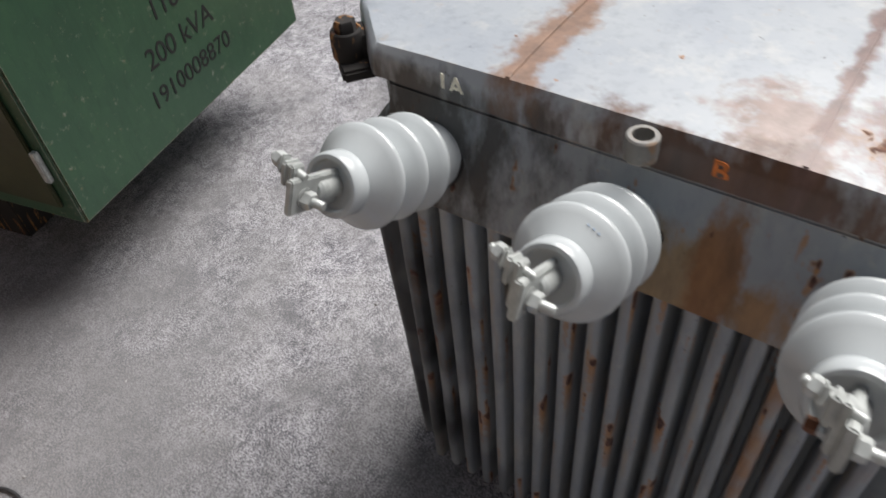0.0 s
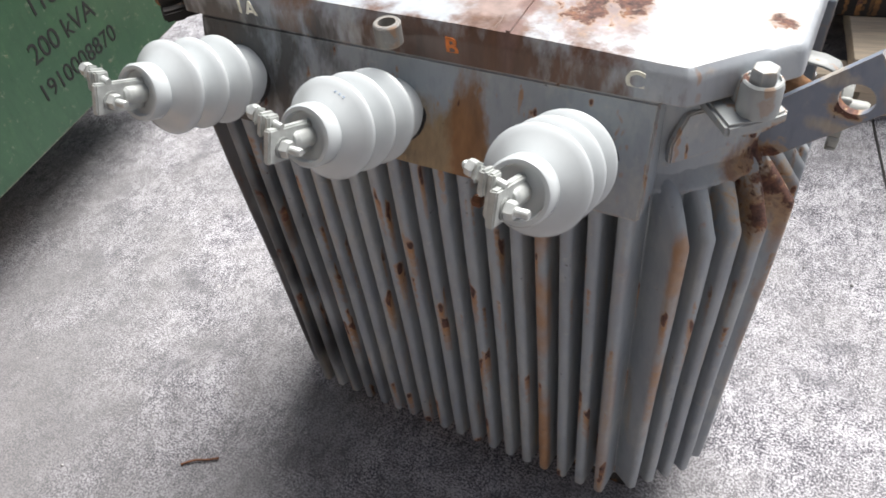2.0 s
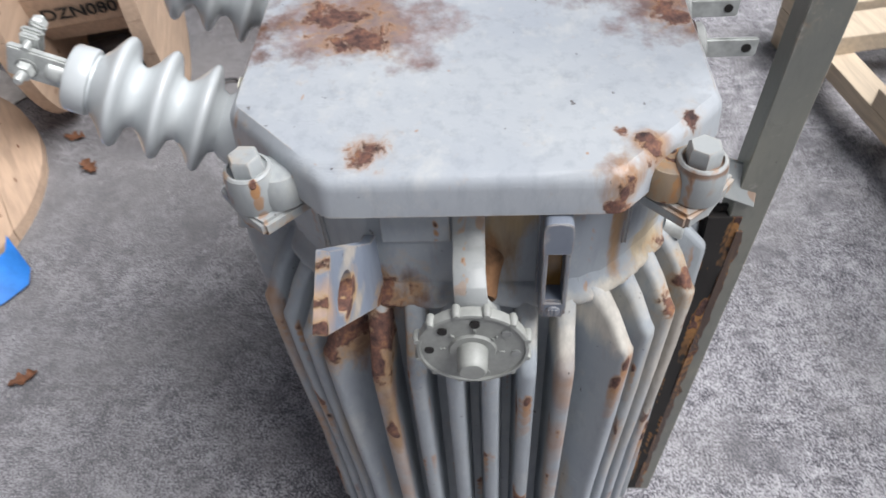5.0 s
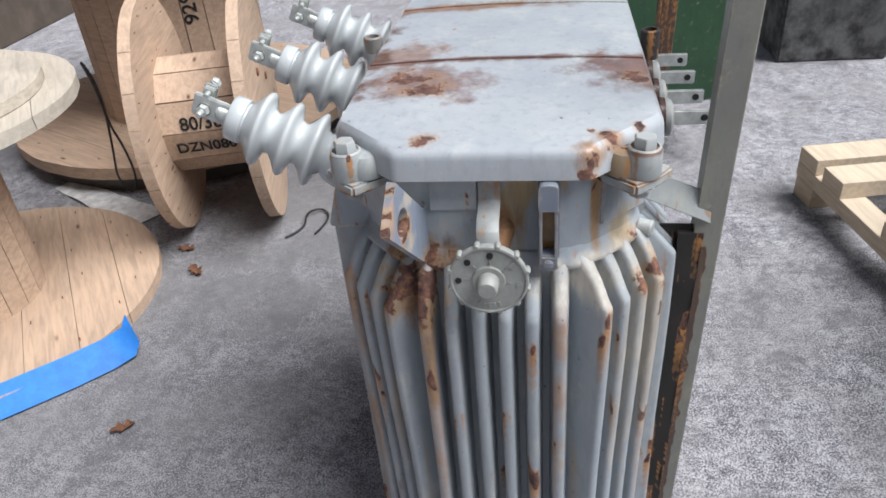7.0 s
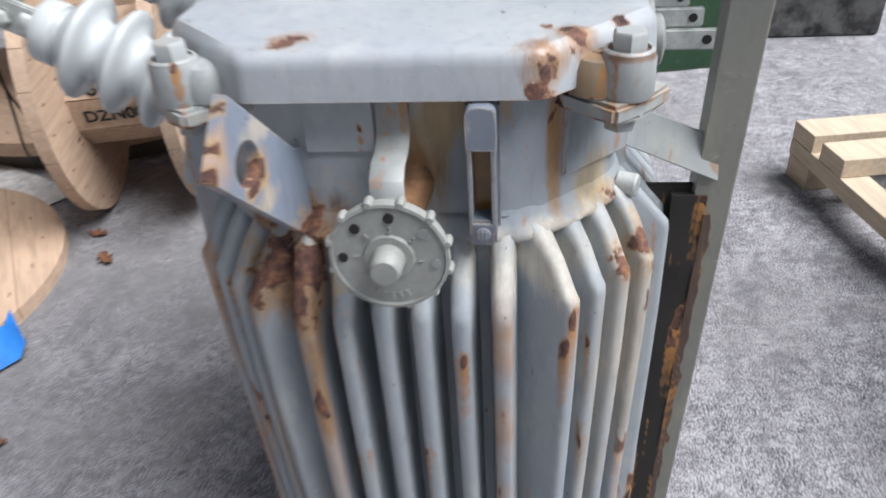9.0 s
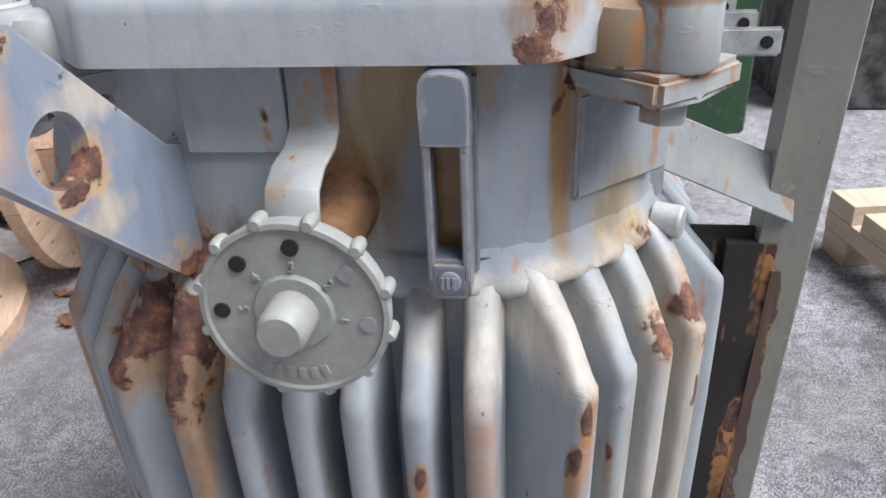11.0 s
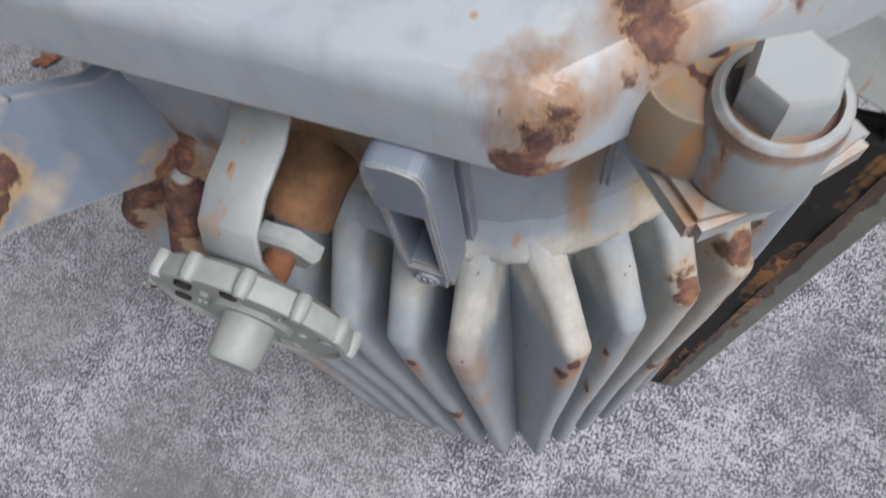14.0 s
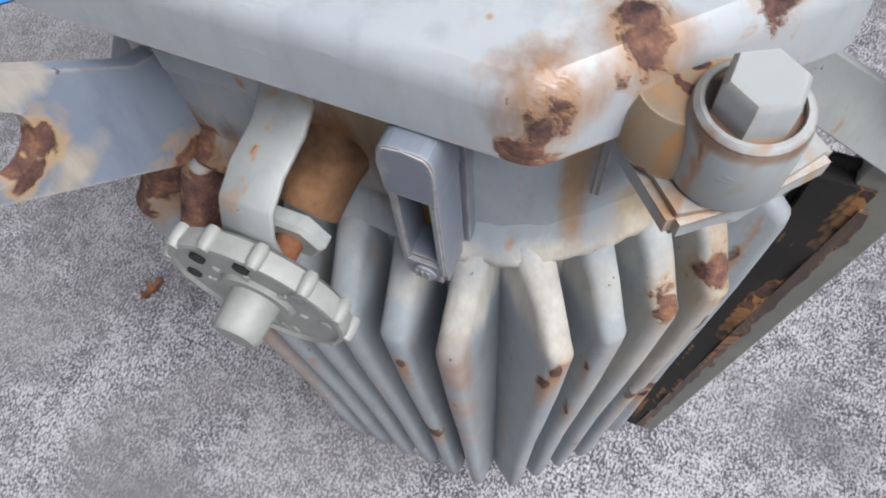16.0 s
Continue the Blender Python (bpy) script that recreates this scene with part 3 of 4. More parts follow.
for a, b in zip(skirt, skirt[1:]):
    for i in range(32):
        bm.faces.new((a[i], b[i], b[(i + 1) % 32], a[(i + 1) % 32]))
bmesh.ops.recalc_face_normals(bm, faces=bm.faces)
for _ in range(2):      # lumpy hand-laid weld
    bmesh.ops.subdivide_edges(bm, edges=[e for e in bm.edges if e.calc_length() > 0.012], cuts=3)
bm.normal_update()
for v in bm.verts:
    v.co += v.normal * (0.0030 * noise.noise(v.co * 55) + 0.0022 * noise.noise(v.co * 130))
part("weld_skirt", bm, m_tank, transformer, "", 70)
part("tank_base", soften(prism(octagon(X0 + 0.05, X1 - 0.05, 0.20, 0.09, 0.06), (0, 0, 0.07)), 0.004), m_oldsteel, transformer)
for y in (-0.14, 0.14):
    part("skid_rail", soften(box(X0 + 0.10, y - 0.035, 0.0, X1 - 0.12, y + 0.035, 0.062), 0.004), m_oldsteel, transformer)


# lid clamps at the four cut corners
def clamp_part(x, y, sx, sy):
    coat, cap = (m_oldsteel, m_oldsteel) if sx < 0 and sy < 0 else (m_fitting, m_bolt)
    a = math.degrees(math.atan2(sy, sx))
    m = pose(x, y, 0, 0, 0, a)
    flip = 1 if sx * sy > 0 else -1
    body = part("lid_clamp", lathe([(0.0232, 1.0935), (0.0248, 1.097), (0.0243, 1.129), (0.0228, 1.134)], m, 28), coat, transformer, "blackened cast lid clamp" if sx < 0 and sy < 0 else "grey cast lid clamp, chipped, with rust")
    part("clamp_arm", lathe([(0.0265, 1.0955), (0.0275, 1.104), (0.0255, 1.120), (0.0215, 1.128), (0.012, 1.1315)], m @ pose(-0.024, -0.011 * flip, 0), 28), m_saddle if sy > 0 and sx > 0 else coat, body)
    seat = [(-0.06, -0.034 * flip, 1.076), (0.017, -0.034 * flip, 1.076), (0.020, 0.0, 1.076), (0.016, 0.048 * flip, 1.076), (-0.06, 0.040 * flip, 1.076)]
    part("clamp_seat", turned(soften(prism(seat, (0, 0, 0.0185)), 0.004), m), coat, body)
    pad = [(-0.049, -0.023 * flip, 0.999), (-0.049, 0.074 * flip, 0.998), (-0.049, 0.074 * flip, 1.03), (-0.049, 0.055 * flip, 1.072), (-0.049, -0.023 * flip, 1.072)]
    part("clamp_pad", turned(soften(prism(pad, (-0.012, 0, 0)), 0.0025, 2), m), m_tank, body)
    part("cup_rim", tube(0.0228, 0.0190, 1.128, 1.1375, m, 32), coat, body)
    part("clamp_nut", hexagon(0.026, 1.060, 1.0755, m @ pose(-0.004, 0, 0)), coat, body)
    part("bolt_head", hexagon(0.0285, 1.130, 1.1520, m @ pose(0, 0, 0, 0, 0, 12)), cap, body)


def turned(bm, m):
    bm.transform(m)
    return bm


for sx in (1, -1):
    for sy in (1, -1):
        clamp_part(0.0 if sx > 0 else 2 * XM, 0.21 * sy, sx, sy)

# lifting lug
hole = (0.104, 1.077)
outline = [(0.0, 1.045), (0.02, 1.052), (0.113, 1.143), (0.159, 1.087), (0.03, 0.962), (0.0, 0.95)]
bm = bmesh.new()
n = 24
ring = []
for side, yy in ((0, -0.006), (1, 0.006)):
    outer = [bm.verts.new((x, yy, z)) for x, z in outline]
    circ = [bm.verts.new((hole[0] + 0.021 * math.cos(2 * math.pi * i / n), yy, hole[1] + 0.021 * math.sin(2 * math.pi * i / n))) for i in range(n)]
    es = [bm.edges.new((outer[i], outer[(i + 1) % 6])) for i in range(6)] + [bm.edges.new((circ[i], circ[(i + 1) % n])) for i in range(n)]
    bmesh.ops.triangle_fill(bm, edges=es, use_beauty=True)
    ring.append((outer, circ))
for k in (0, 1):
    a, b = ring[0][k], ring[1][k]
    for i in range(len(a)):
        bm.faces.new((a[i], a[(i + 1) % len(a)], b[(i + 1) % len(a)], b[i]))
m_lug = paint("lug_paint", (0.185, 0.22, 0.285), (((0.154, -0.126, 1.094), (0.004, 0.03, 0.009)), ((0.141, -0.126, 1.112), (0.0035, 0.03, 0.007)), ((0.120, -0.126, 1.138), (0.004, 0.03, 0.006)), ((0.086, -0.12, 1.062), (0.008, 0.03, 0.010)), ((0.100, -0.12, 1.053), (0.010, 0.03, 0.005)), ((0.02, -0.11, 0.965), (0.02, 0.03, 0.012))), 0.77, 0.70, stains_and_shading=(((0.140, -0.126, 1.11), (0.016, 0.03, 0.034), (0.50, 0.36, 0.28)), ((0.06, -0.115, 1.10), (0.05, 0.03, 0.012), (0.50, 0.46, 0.40)), ((0.096, -0.12, 1.060), (0.020, 0.03, 0.018), (0.50, 0.36, 0.24)), ((0.10, -0.12, 1.03), (0.05, 0.03, 0.012), (0.50, 0.44, 0.36))), halo_tint=0.75)
bm.transform(pose(0, -0.1045, 0, 0, 0, -8.5))
part("lifting_lug", bm, m_lug, transformer, "steel lifting lug with a rusty round hole", 30)

# tap changer: stub, shaft, dial and its strap
stub = part("tap_stub", lathe([(0.0260, -0.008), (0.0225, 0.006), (0.0205, 0.018), (0.0200, 0.040), (0.0185, 0.043)], along((0.003, 0.008, 1.006), (0.047, -0.006, -0.021)), 24), m_stub, transformer, "rusty tap changer stub")
part("gland_nut", hexagon(0.036, 0.0, 0.012, along((0.05, 0.002, 0.984), (1, 0, 0))), m_zinc, stub)
part("shaft", lathe([(0.009, 0.0), (0.009, 0.03)], along((0.06, 0.0, 0.983), (1, 0, 0)), 16), m_rust, stub)
DIAL = Vector((0.1, -0.002, 0.980))
dm = along(DIAL, (1, 0, 0.02))
dial = part("tap_dial", lathe([(0.0, -0.014), (0.051, -0.014), (0.055, -0.011), (0.0565, -0.002), (0.0555, 0.001), (0.0525, 0.0015), (0.0515, -0.001), (0.024, -0.001), (0.0225, 0.002), (0.0, 0.002)][1:-1], dm, 64), m_dial, transformer, "round cast tap changer dial with numbered holes")
for i in range(12):
    a = 2 * math.pi * (i + 0.5) / 12
    m = along(DIAL + Vector((-0.013, 0.056 * math.cos(a), 0.056 * math.sin(a))), (1, 0, 0.02))
    part("grip_rib", lathe([(0.0035, 0.0), (0.0045, 0.003), (0.0045, 0.011), (0.003, 0.0145)], m, 10), m_dial, dial)
part("hub", lathe([(0.0155, 0.0), (0.0145, 0.024), (0.012, 0.027)], dm, 24), m_dial, dial)
for i, digit in enumerate("54321"):
    a = radians(178 - 46 * i)
    p = DIAL + Vector((0.0, 0.043 * math.cos(a), 0.043 * math.sin(a) - 0.002))
    part("dial_hole", lathe([(0.0048, -0.006), (0.0048, 0.0006)], along(p, (1, 0, 0.02)), 16), m_dark if i < 3 else m_lvcap, dial, "dark round index hole")
    q = DIAL + Vector((-0.0006, 0.029 * math.cos(a), 0.029 * math.sin(a)))
    lettering(digit, 0.0085, Matrix.Translation(q) @ Matrix(((0, 0, 1, 0), (1, 0, 0, 0), (0, 1, 0, 0), (0, 0, 0, 1))) @ pose(0, 0, 0, 0, 0, math.degrees(a) - 90), m_dial, dial, "numeral", 0.0012)
for i in range(5):
    a = radians(250 + 10 * i)
    part("maker_mark", box(-0.002, -0.0018, -0.0035, 0.0012, 0.0018, 0.0035, 0, m=Matrix.Translation(DIAL + Vector((0, 0.042 * math.cos(a), 0.042 * math.sin(a)))) @ pose(0, 0, 0, math.degrees(a) + 90)), m_dial, dial)
strap = [(0.0115, -0.004, 1.106), (0.0120, -0.004, 1.080), (0.0150, -0.004, 1.062), (0.030, -0.004, 1.053), (0.055, -0.004, 1.050), (0.073, -0.003, 1.043), (0.081, -0.002, 1.029), (0.083, -0.001, 0.99)]
part("dial_strap", soften(ribbon(strap, (0, 1, 0), 0.032, 0.004), 0.001, 1), m_strap, transformer, "bent steel strap behind the dial", 60)

# doubling plate welded on the end wall beside the strap
part("wall_plate", soften(prism([(0.0085, -0.092, 1.043), (0.0085, -0.0225, 1.043), (0.0085, -0.0225, 1.103), (0.0085, -0.092, 1.103)], (0.004, 0, 0)), 0.001, 1), m_tank, transformer)

# oil gauge
GY = 0.0805
gauge = part("oil_gauge", box(0.0, GY - 0.0160, 0.958, 0.022, GY + 0.0160, 1.098, 0.006), m_gauge, transformer, "grey cast oil gauge with a tall slot")
arch = [(0.018, GY + 0.0142 * math.copysign(abs(math.cos(q)) ** 0.55, math.cos(q)), 1.0875 + 0.0145 * math.sin(q) ** 0.55) for q in np.linspace(0, math.pi, 15)]
part("gauge_cap", soften(prism([(0.018, GY + 0.0142, 1.060), *arch, (0.018, GY - 0.0142, 1.060)], (0.030, 0, 0)), 0.0035, 2), m_gauge, gauge)
part("gauge_foot", soften(prism([(0.018, GY - 0.0132, 0.957), (0.044, GY - 0.0132, 0.957), (0.047, GY - 0.0132, 0.962), (0.047, GY - 0.0132, 0.986), (0.018, GY - 0.0132, 0.986)], (0, 0.0264, 0)), 0.003, 2), m_gauge, gauge)
for s in (-1, 1):
    part("gauge_cheek", box(0.018, GY + s * 0.0110 - 0.0024, 0.972, 0.047, GY + s * 0.0110 + 0.0024, 1.07, 0.0012), m_gauge, gauge)
part("gauge_glass", box(0.0205, GY - 0.0095, 0.98, 0.0235, GY + 0.0095, 1.065), m_amber, gauge, "amber oil-stained sight glass")
part("gauge_screw", lathe([(0.0075, 0), (0.0075, 0.0015), (0.0065, 0.002)], along((0.0468, GY, 0.972), (1, 0, 0)), 20), m_gauge, gauge)
for i in range(3):
    part("cast_mark", box(0.0485, GY - 0.005 + i * 0.0035, 0.968, 0.0498, GY - 0.003 + i * 0.0035, 0.976), m_gauge, gauge)


# high-voltage bushings
def shed_profile():
    pts = [(0.044, 0.0), (0.0485, 0.02), (0.0490, 0.044), (0.0465, 0.058), (0.0415, 0.070)]
    for s0 in (0.094, 0.143, 0.192):
        pts += [(0.0365, s0 - 0.018), (0.0405, s0 - 0.0105), (0.055, s0 - 0.006), (0.0635, s0 - 0.0035), (0.0662, s0 - 0.0005), (0.0665, s0 + 0.0025), (0.0645, s0 + 0.0055), (0.058, s0 + 0.0105), (0.0455, s0 + 0.019), (0.0380, s0 + 0.0265)]
    pts += [(0.0335, 0.2215), (0.0340, 0.2240), (0.0388, 0.2250), (0.0398, 0.227), (0.0395, 0.247), (0.037, 0.250), (0.032, 0.250), (0.030, 0.242), (0.004, 0.240)]
    return pts


TILT_UP = radians(25)
AXIS = Vector((0, -math.cos(TILT_UP), math.sin(TILT_UP)))
SIDEWAYS = Vector((0, math.sin(TILT_UP), math.cos(TILT_UP)))
for letter, bx in (("A", -0.758), ("B", -0.476), ("C", -0.194)):
    base = Vector((bx, -0.238, 1.006))
    m = along(base, AXIS)
    bush = part("bushing", lathe(shed_profile(), m, 48), m_porcelain, transformer, "pale grey-green glazed porcelain bushing with three sheds", 50)
    if letter == "B":
        for q in range(3):
            a = radians(62 + 7 * q)
            part("printed_mark", box(-0.0035, -0.0012, 0.0, 0.0035, 0.0012, 0.0008, 0, m=m @ pose(0, 0, 0, 0, 0, math.degrees(a)) @ pose(0.0545, 0, 0.2035, 0, 58, 0)), m_ink, bush, "faint blue printed mark")
    part("gasket", lathe([(0.0515, 0.010), (0.0530, 0.037), (0.0500, 0.040)], m @ pose(0, 0, 0, -8, 0, 0), 32), m_dark, bush)
    frame_m = Matrix.Translation(base) @ Matrix((( -1, 0, 0), (0, AXIS.y, SIDEWAYS.y), (0, AXIS.z, SIDEWAYS.z))).to_4x4()
    # local axes: x across, y along the bushing, z up
    stem = part("terminal_stem", lathe([(0.0135, 0.235), (0.0135, 0.272), (0.010, 0.276)], m, 20), m_zinc, bush)
    part("terminal_flag", turned(box(-0.005, 0.240, -0.0205, 0.005, 0.318, 0.0205, 0.002), frame_m), m_zinc, bush, "flat zinc terminal flag")
    nut_m = frame_m @ along((-0.005, 0.296, -0.003), (-1, 0, 0))
    nut = part("terminal_nut", hexagon(0.019, 0.002, 0.013, nut_m), m_zinc, bush)
    part("washer", lathe([(0.0125, 0.0), (0.0125, 0.0022)], nut_m, 20), m_lvcap, bush)
    part("stud", lathe([(0.0055, 0.01), (0.0055, 0.026), (0.004, 0.028)], nut_m, 14), m_zinc, bush)
    clamp_m = frame_m @ pose(0.010, 0.298, 0.021, 0, 0, 0)
    part("arcing_horn_post", turned(box(-0.005, -0.010, -0.036, 0.003, 0.010, 0.012, 0.002), clamp_m), m_zinc, bush)
    part("line_clamp", turned(box(0.003, -0.012, -0.014, 0.012, 0.012, 0.014, 0.0025), clamp_m), m_zinc, bush, "zinc wire clamp")
    part("clamp_jaw", turned(box(0.013, -0.008, -0.004, 0.021, 0.010, 0.017, 0.003), clamp_m @ pose(0, 0, 0, 14, 0, 0)), m_zinc, bush)
    part("clamp_bolt", lathe([(0.0048, -0.016), (0.0048, 0.034), (0.003, 0.036)], clamp_m @ along((0, 0, 0.004), (1, 0, 0.25)), 12), m_zinc, bush)
    part("clamp_screw", hexagon(0.0165, 0.021, 0.031, clamp_m @ along((0, 0, 0.004), (1, 0, 0.25))), m_zinc, bush)
    if letter == "C":
        part("rusty_nut", hexagon(0.012, 0.010, 0.020, clamp_m @ along((0, -0.004, -0.024), (1, 0, 0))), m_rust, bush, "small red-rusted nut")
face = Matrix(((1, 0, 0, 0), (0, 0, -1, 0), (0, 1, 0, 0), (0, 0, 0, 1)))
for text, lx, mat in (("1A", -0.736, m_white), ("B", -0.385, m_orange), ("C", -0.138, m_white)):
    lettering(text, 0.036, Matrix.Translation((lx, -HALF - 0.0004, 1.126)) @ face, mat, transformer, "stencil_letter", bold=0.0008)
part("filler_tube", tube(0.0190, 0.0125, 1.130, 1.160, pose(-0.468, -0.2655, 0), 28), m_stub_grey, transformer, "short open filler tube, brown with rust")
part("filler_tube", tube(0.018, 0.012, 1.100, 1.154, pose(-0.468, 0.2645, 0), 24), m_oldsteel, transformer, "rusty short open tube")

# low-voltage terminals
for lx in (-0.629, -0.526, -0.422, -0.325):
    m = along((lx, 0.222, 1.038), (0, 1, 0))
    lv = part("low_voltage_bushing", lathe([(0.036, 0.0), (0.036, 0.03), (0.028, 0.034), (0.028, 0.045), (0.036, 0.049), (0.036, 0.058), (0.02, 0.06)], m, 28), m_brown, transformer, "dark brown low-voltage bushing")
    part("flange_washer", lathe([(0.032, 0.058), (0.033, 0.06), (0.033, 0.068), (0.030, 0.071), (0.016, 0.075)], m, 28), m_lvcap, lv)
    bm = box(-0.0140, -0.003, 0.068, 0.0140, 0.003, 0.143, 0.0025, m=m @ pose(0, 0, 0, 0, 0, 90))
    part("terminal_flag", bm, m_zinc, lv)
    part("flag_hole", lathe([(0.0062, -0.0042), (0.0062, 0.0042)], Matrix.Translation((lx, 0.350, 1.038)) @ pose(0, 0, 0, 0, 90, 0), 16), m_dark, lv)
part("terminal_box_wall", box(-0.70, 0.2, 0.96, -0.12, 0.232, 1.105, 0.003), m_tank, transformer)

# hanger post on the low-voltage side, leaning a little towards the tank at its foot
def leaning(bm):
    for v in bm.verts:
        v.co.y += 0.030 * (v.co.z - 0.95)
    return bm


section = [(-0.185, 0.322), (-0.150, 0.322), (-0.150, 0.367), (-0.156, 0.367), (-0.156, 0.328), (-0.185, 0.328)]
post = part("hanger_post", leaning(soften(prism([(x, y, 0.095) for x, y in section], (0, 0, 1.6)), 0.0012, 1)), m_post, transformer, "tall grey steel angle post")
part("post_backing", leaning(soften(box(-0.166, 0.262, 0.093, -0.160, 0.3215, 0.915), 0.001, 1)), m_oldsteel, post, "blackened rusty flat bar")
bm = box(-0.1595, 0.297, 0.11, -0.1465, 0.338, 0.905)
for cut_z in np.linspace(0.13, 0.89, 40):
    bmesh.ops.bisect_plane(bm, geom=[*bm.verts, *bm.edges, *bm.faces], plane_co=(0, 0, cut_z), plane_no=(0, 0, 1))
for v in bm.verts:
    v.co.y += 0.005 * noise.noise(Vector((v.co.y * 9, 1.0, v.co.z * 22)))
    v.co.x += 0.003 * noise.noise(Vector((v.co.x * 9, 5.0, v.co.z * 30)))
part("post_edge", leaning(bm), m_oldsteel, post, "blackened flaking edge")
bm = box(-0.1495, 0.3365, 0.11, -0.1455, 0.349, 0.88)
for cut_z in np.linspace(0.13, 0.86, 70):
    bmesh.ops.bisect_plane(bm, geom=[*bm.verts, *bm.edges, *bm.faces], plane_co=(0, 0, cut_z), plane_no=(0, 0, 1))
for v in bm.verts:
    if v.co.y > 0.34:
        v.co.y += 0.008 * noise.noise(Vector((2.0, 3.0, v.co.z * 40))) - 0.002
part("rust_scale", leaning(bm), m_flake, post, "flaking rust scale")
part("gusset_plate", soften(prism([(-0.152, 0.222, 0.976), (-0.1415, 0.343, 0.928), (-0.163, 0.345, 0.972), (-0.165, 0.222, 1.024)], (-0.007, 0, -0.002)), 0.0012, 1), m_fitting, post, "welded grey gusset plate")
far = [(2 * XM - x, y) for x, y in section]
part("hanger_post", leaning(soften(prism([(x, y - 0.012, 0.095) for x, y in far], (0, 0, 1.6)), 0.0012, 1)), m_flake, transformer, "tall rusty steel angle post")
part("earth_boss", lathe([(0.013, 0), (0.013, 0.02), (0.011, 0.022)], along((-0.09, 0.222, 0.955), (0.4, 1, 0)), 18), m_zinc, transformer)

# ---- green switch cabinet on a stand ----
cab = thing("transformer_cabinet", "dark green enamelled steel cabinet with black stencilled markings", "cabinet", (-2.0, -0.29, 0.0), math.degrees(math.atan2(1.15, -0.25)) - 90)
# local: y along the lettered face, x towards the viewer
body = part("cabinet_body", soften(box(-1.1, 0.0, 0.30, 0.0, 1.18, 1.75), 0.008), m_green, cab)
part("side_door", soften(box(-1.04, -0.014, 0.36, -0.05, -0.002, 1.70), 0.004), plain("olive_enamel", (0.045, 0.05, 0.022), 0.5, 0.0, 0.3, 8), cab, "dull olive side door")
part("door_hinge", soften(box(-0.045, -0.02, 0.46, -0.025, -0.002, 0.56), 0.003), m_zinc, cab)
for yy in (0.1, 0.98):
    part("stand_beam", soften(box(-1.05, yy, 0.0, -0.50, yy + 0.12, 0.298), 0.005), m_oldsteel, cab)
side = Matrix(((0, 0, 1, 0), (1, 0, 0, 0), (0, 1, 0, 0), (0, 0, 0, 1)))
for text, size, yy, zz in (("11642", 0.088, 0.60, 0.685), ("200 kVA", 0.092, 0.578, 0.568), ("1910008870", 0.082, 0.580, 0.452)):
    lettering(text, size, Matrix.Translation((0.001, yy, zz)) @ side, m_black, cab)


# ---- cable drums ----
def plank_disc(radius, z0, z1, boards, material, name, parent):
    """A round flange sawn from boards side by side."""
    w = 2 * radius / boards
    for i in range(boards):
        a, b = -radius + i * w + 0.0011, -radius + (i + 1) * w - 0.0011
        pts = []
        for yy in np.linspace(a, b, 9):
            pts.append((math.sqrt(max(0.0, radius ** 2 - yy ** 2)), yy))
        loop = [(x, yy, z0) for x, yy in pts] + [(-x, yy, z0) for x, yy in pts[::-1]]
        bm = bmesh.new()
        clean = []
        for p in loop:
            if not clean or (Vector(p) - Vector(clean[-1])).length > 1e-4:
                clean.append(p)
        if (Vector(clean[0]) - Vector(clean[-1])).length < 1e-4:
            clean.pop()
        prism(clean, (0, 0, z1 - z0), bm)
        part(name, bm, material, parent, smooth=20)


def cable_drum(label, m, radius, core, width, material, staves=14, thick=0.045, upper=None):
    d = thing("cable_drum", label, "cable drum", group="cable drums in the yard")
    d.matrix_world = m
    plank_disc(radius, max(0.0, thick - 0.06), thick, 8, material, "flange_board", d)
    if thick > 0.06:
        part("lower_flange", lathe([(radius * 0.93, 0.0), (radius * 0.95, thick - 0.062)], None, 48), m_drumdark, d, "dark weathered lower flange")
    plank_disc(upper or radius, width - 0.045, width, 8, material if upper is None else m_oldwood, "flange_board", d)
    for i in range(staves):
        a0, a1 = 2 * math.pi * (i + 0.02) / staves, 2 * math.pi * (i + 0.98) / staves
        pts = [(rr * math.cos(a), rr * math.sin(a), thick) for rr, a in ((core, a0), (core, a1), (core - 0.03, a1), (core - 0.03, a0))]
        part("stave", prism(pts, (0, 0, width - 0.045 - thick)), material, d, smooth=20)
    nail_mesh, rnd = mesh_of("nail", box(-0.011, -0.0022, -0.001, 0.011, 0.0022, 0.0006), m_rust, 0), random.Random(staves)
    for ring in (0.55, 0.90):
        for i in range(int(24 * ring)):
            a = 2 * math.pi * (i + rnd.uniform(-0.2, 0.2)) / int(24 * ring)
            rr = radius * (ring + rnd.uniform(-0.03, 0.03))
            nail = part("nail", nail_mesh, None, d)
            nail.matrix_basis = pose(rr * math.cos(a), rr * math.sin(a), thick, 0, 0, rnd.uniform(-8, 8))
    for a in (0.4, 1.97, 3.54, 5.11):
        for zz in (-0.006, width + 0.0):
            part("bolt", lathe([(0.016, 0.0), (0.016, 0.006)], pose(0.7 * core * math.cos(a), 0.7 * core * math.sin(a), zz), 10), m_rust, d)
    return d


def add_battens(d, radius, width):
    plank_disc(radius * 0.86, width + 0.003, width + 0.04, 7, m_oldwood, "cover_board", d)


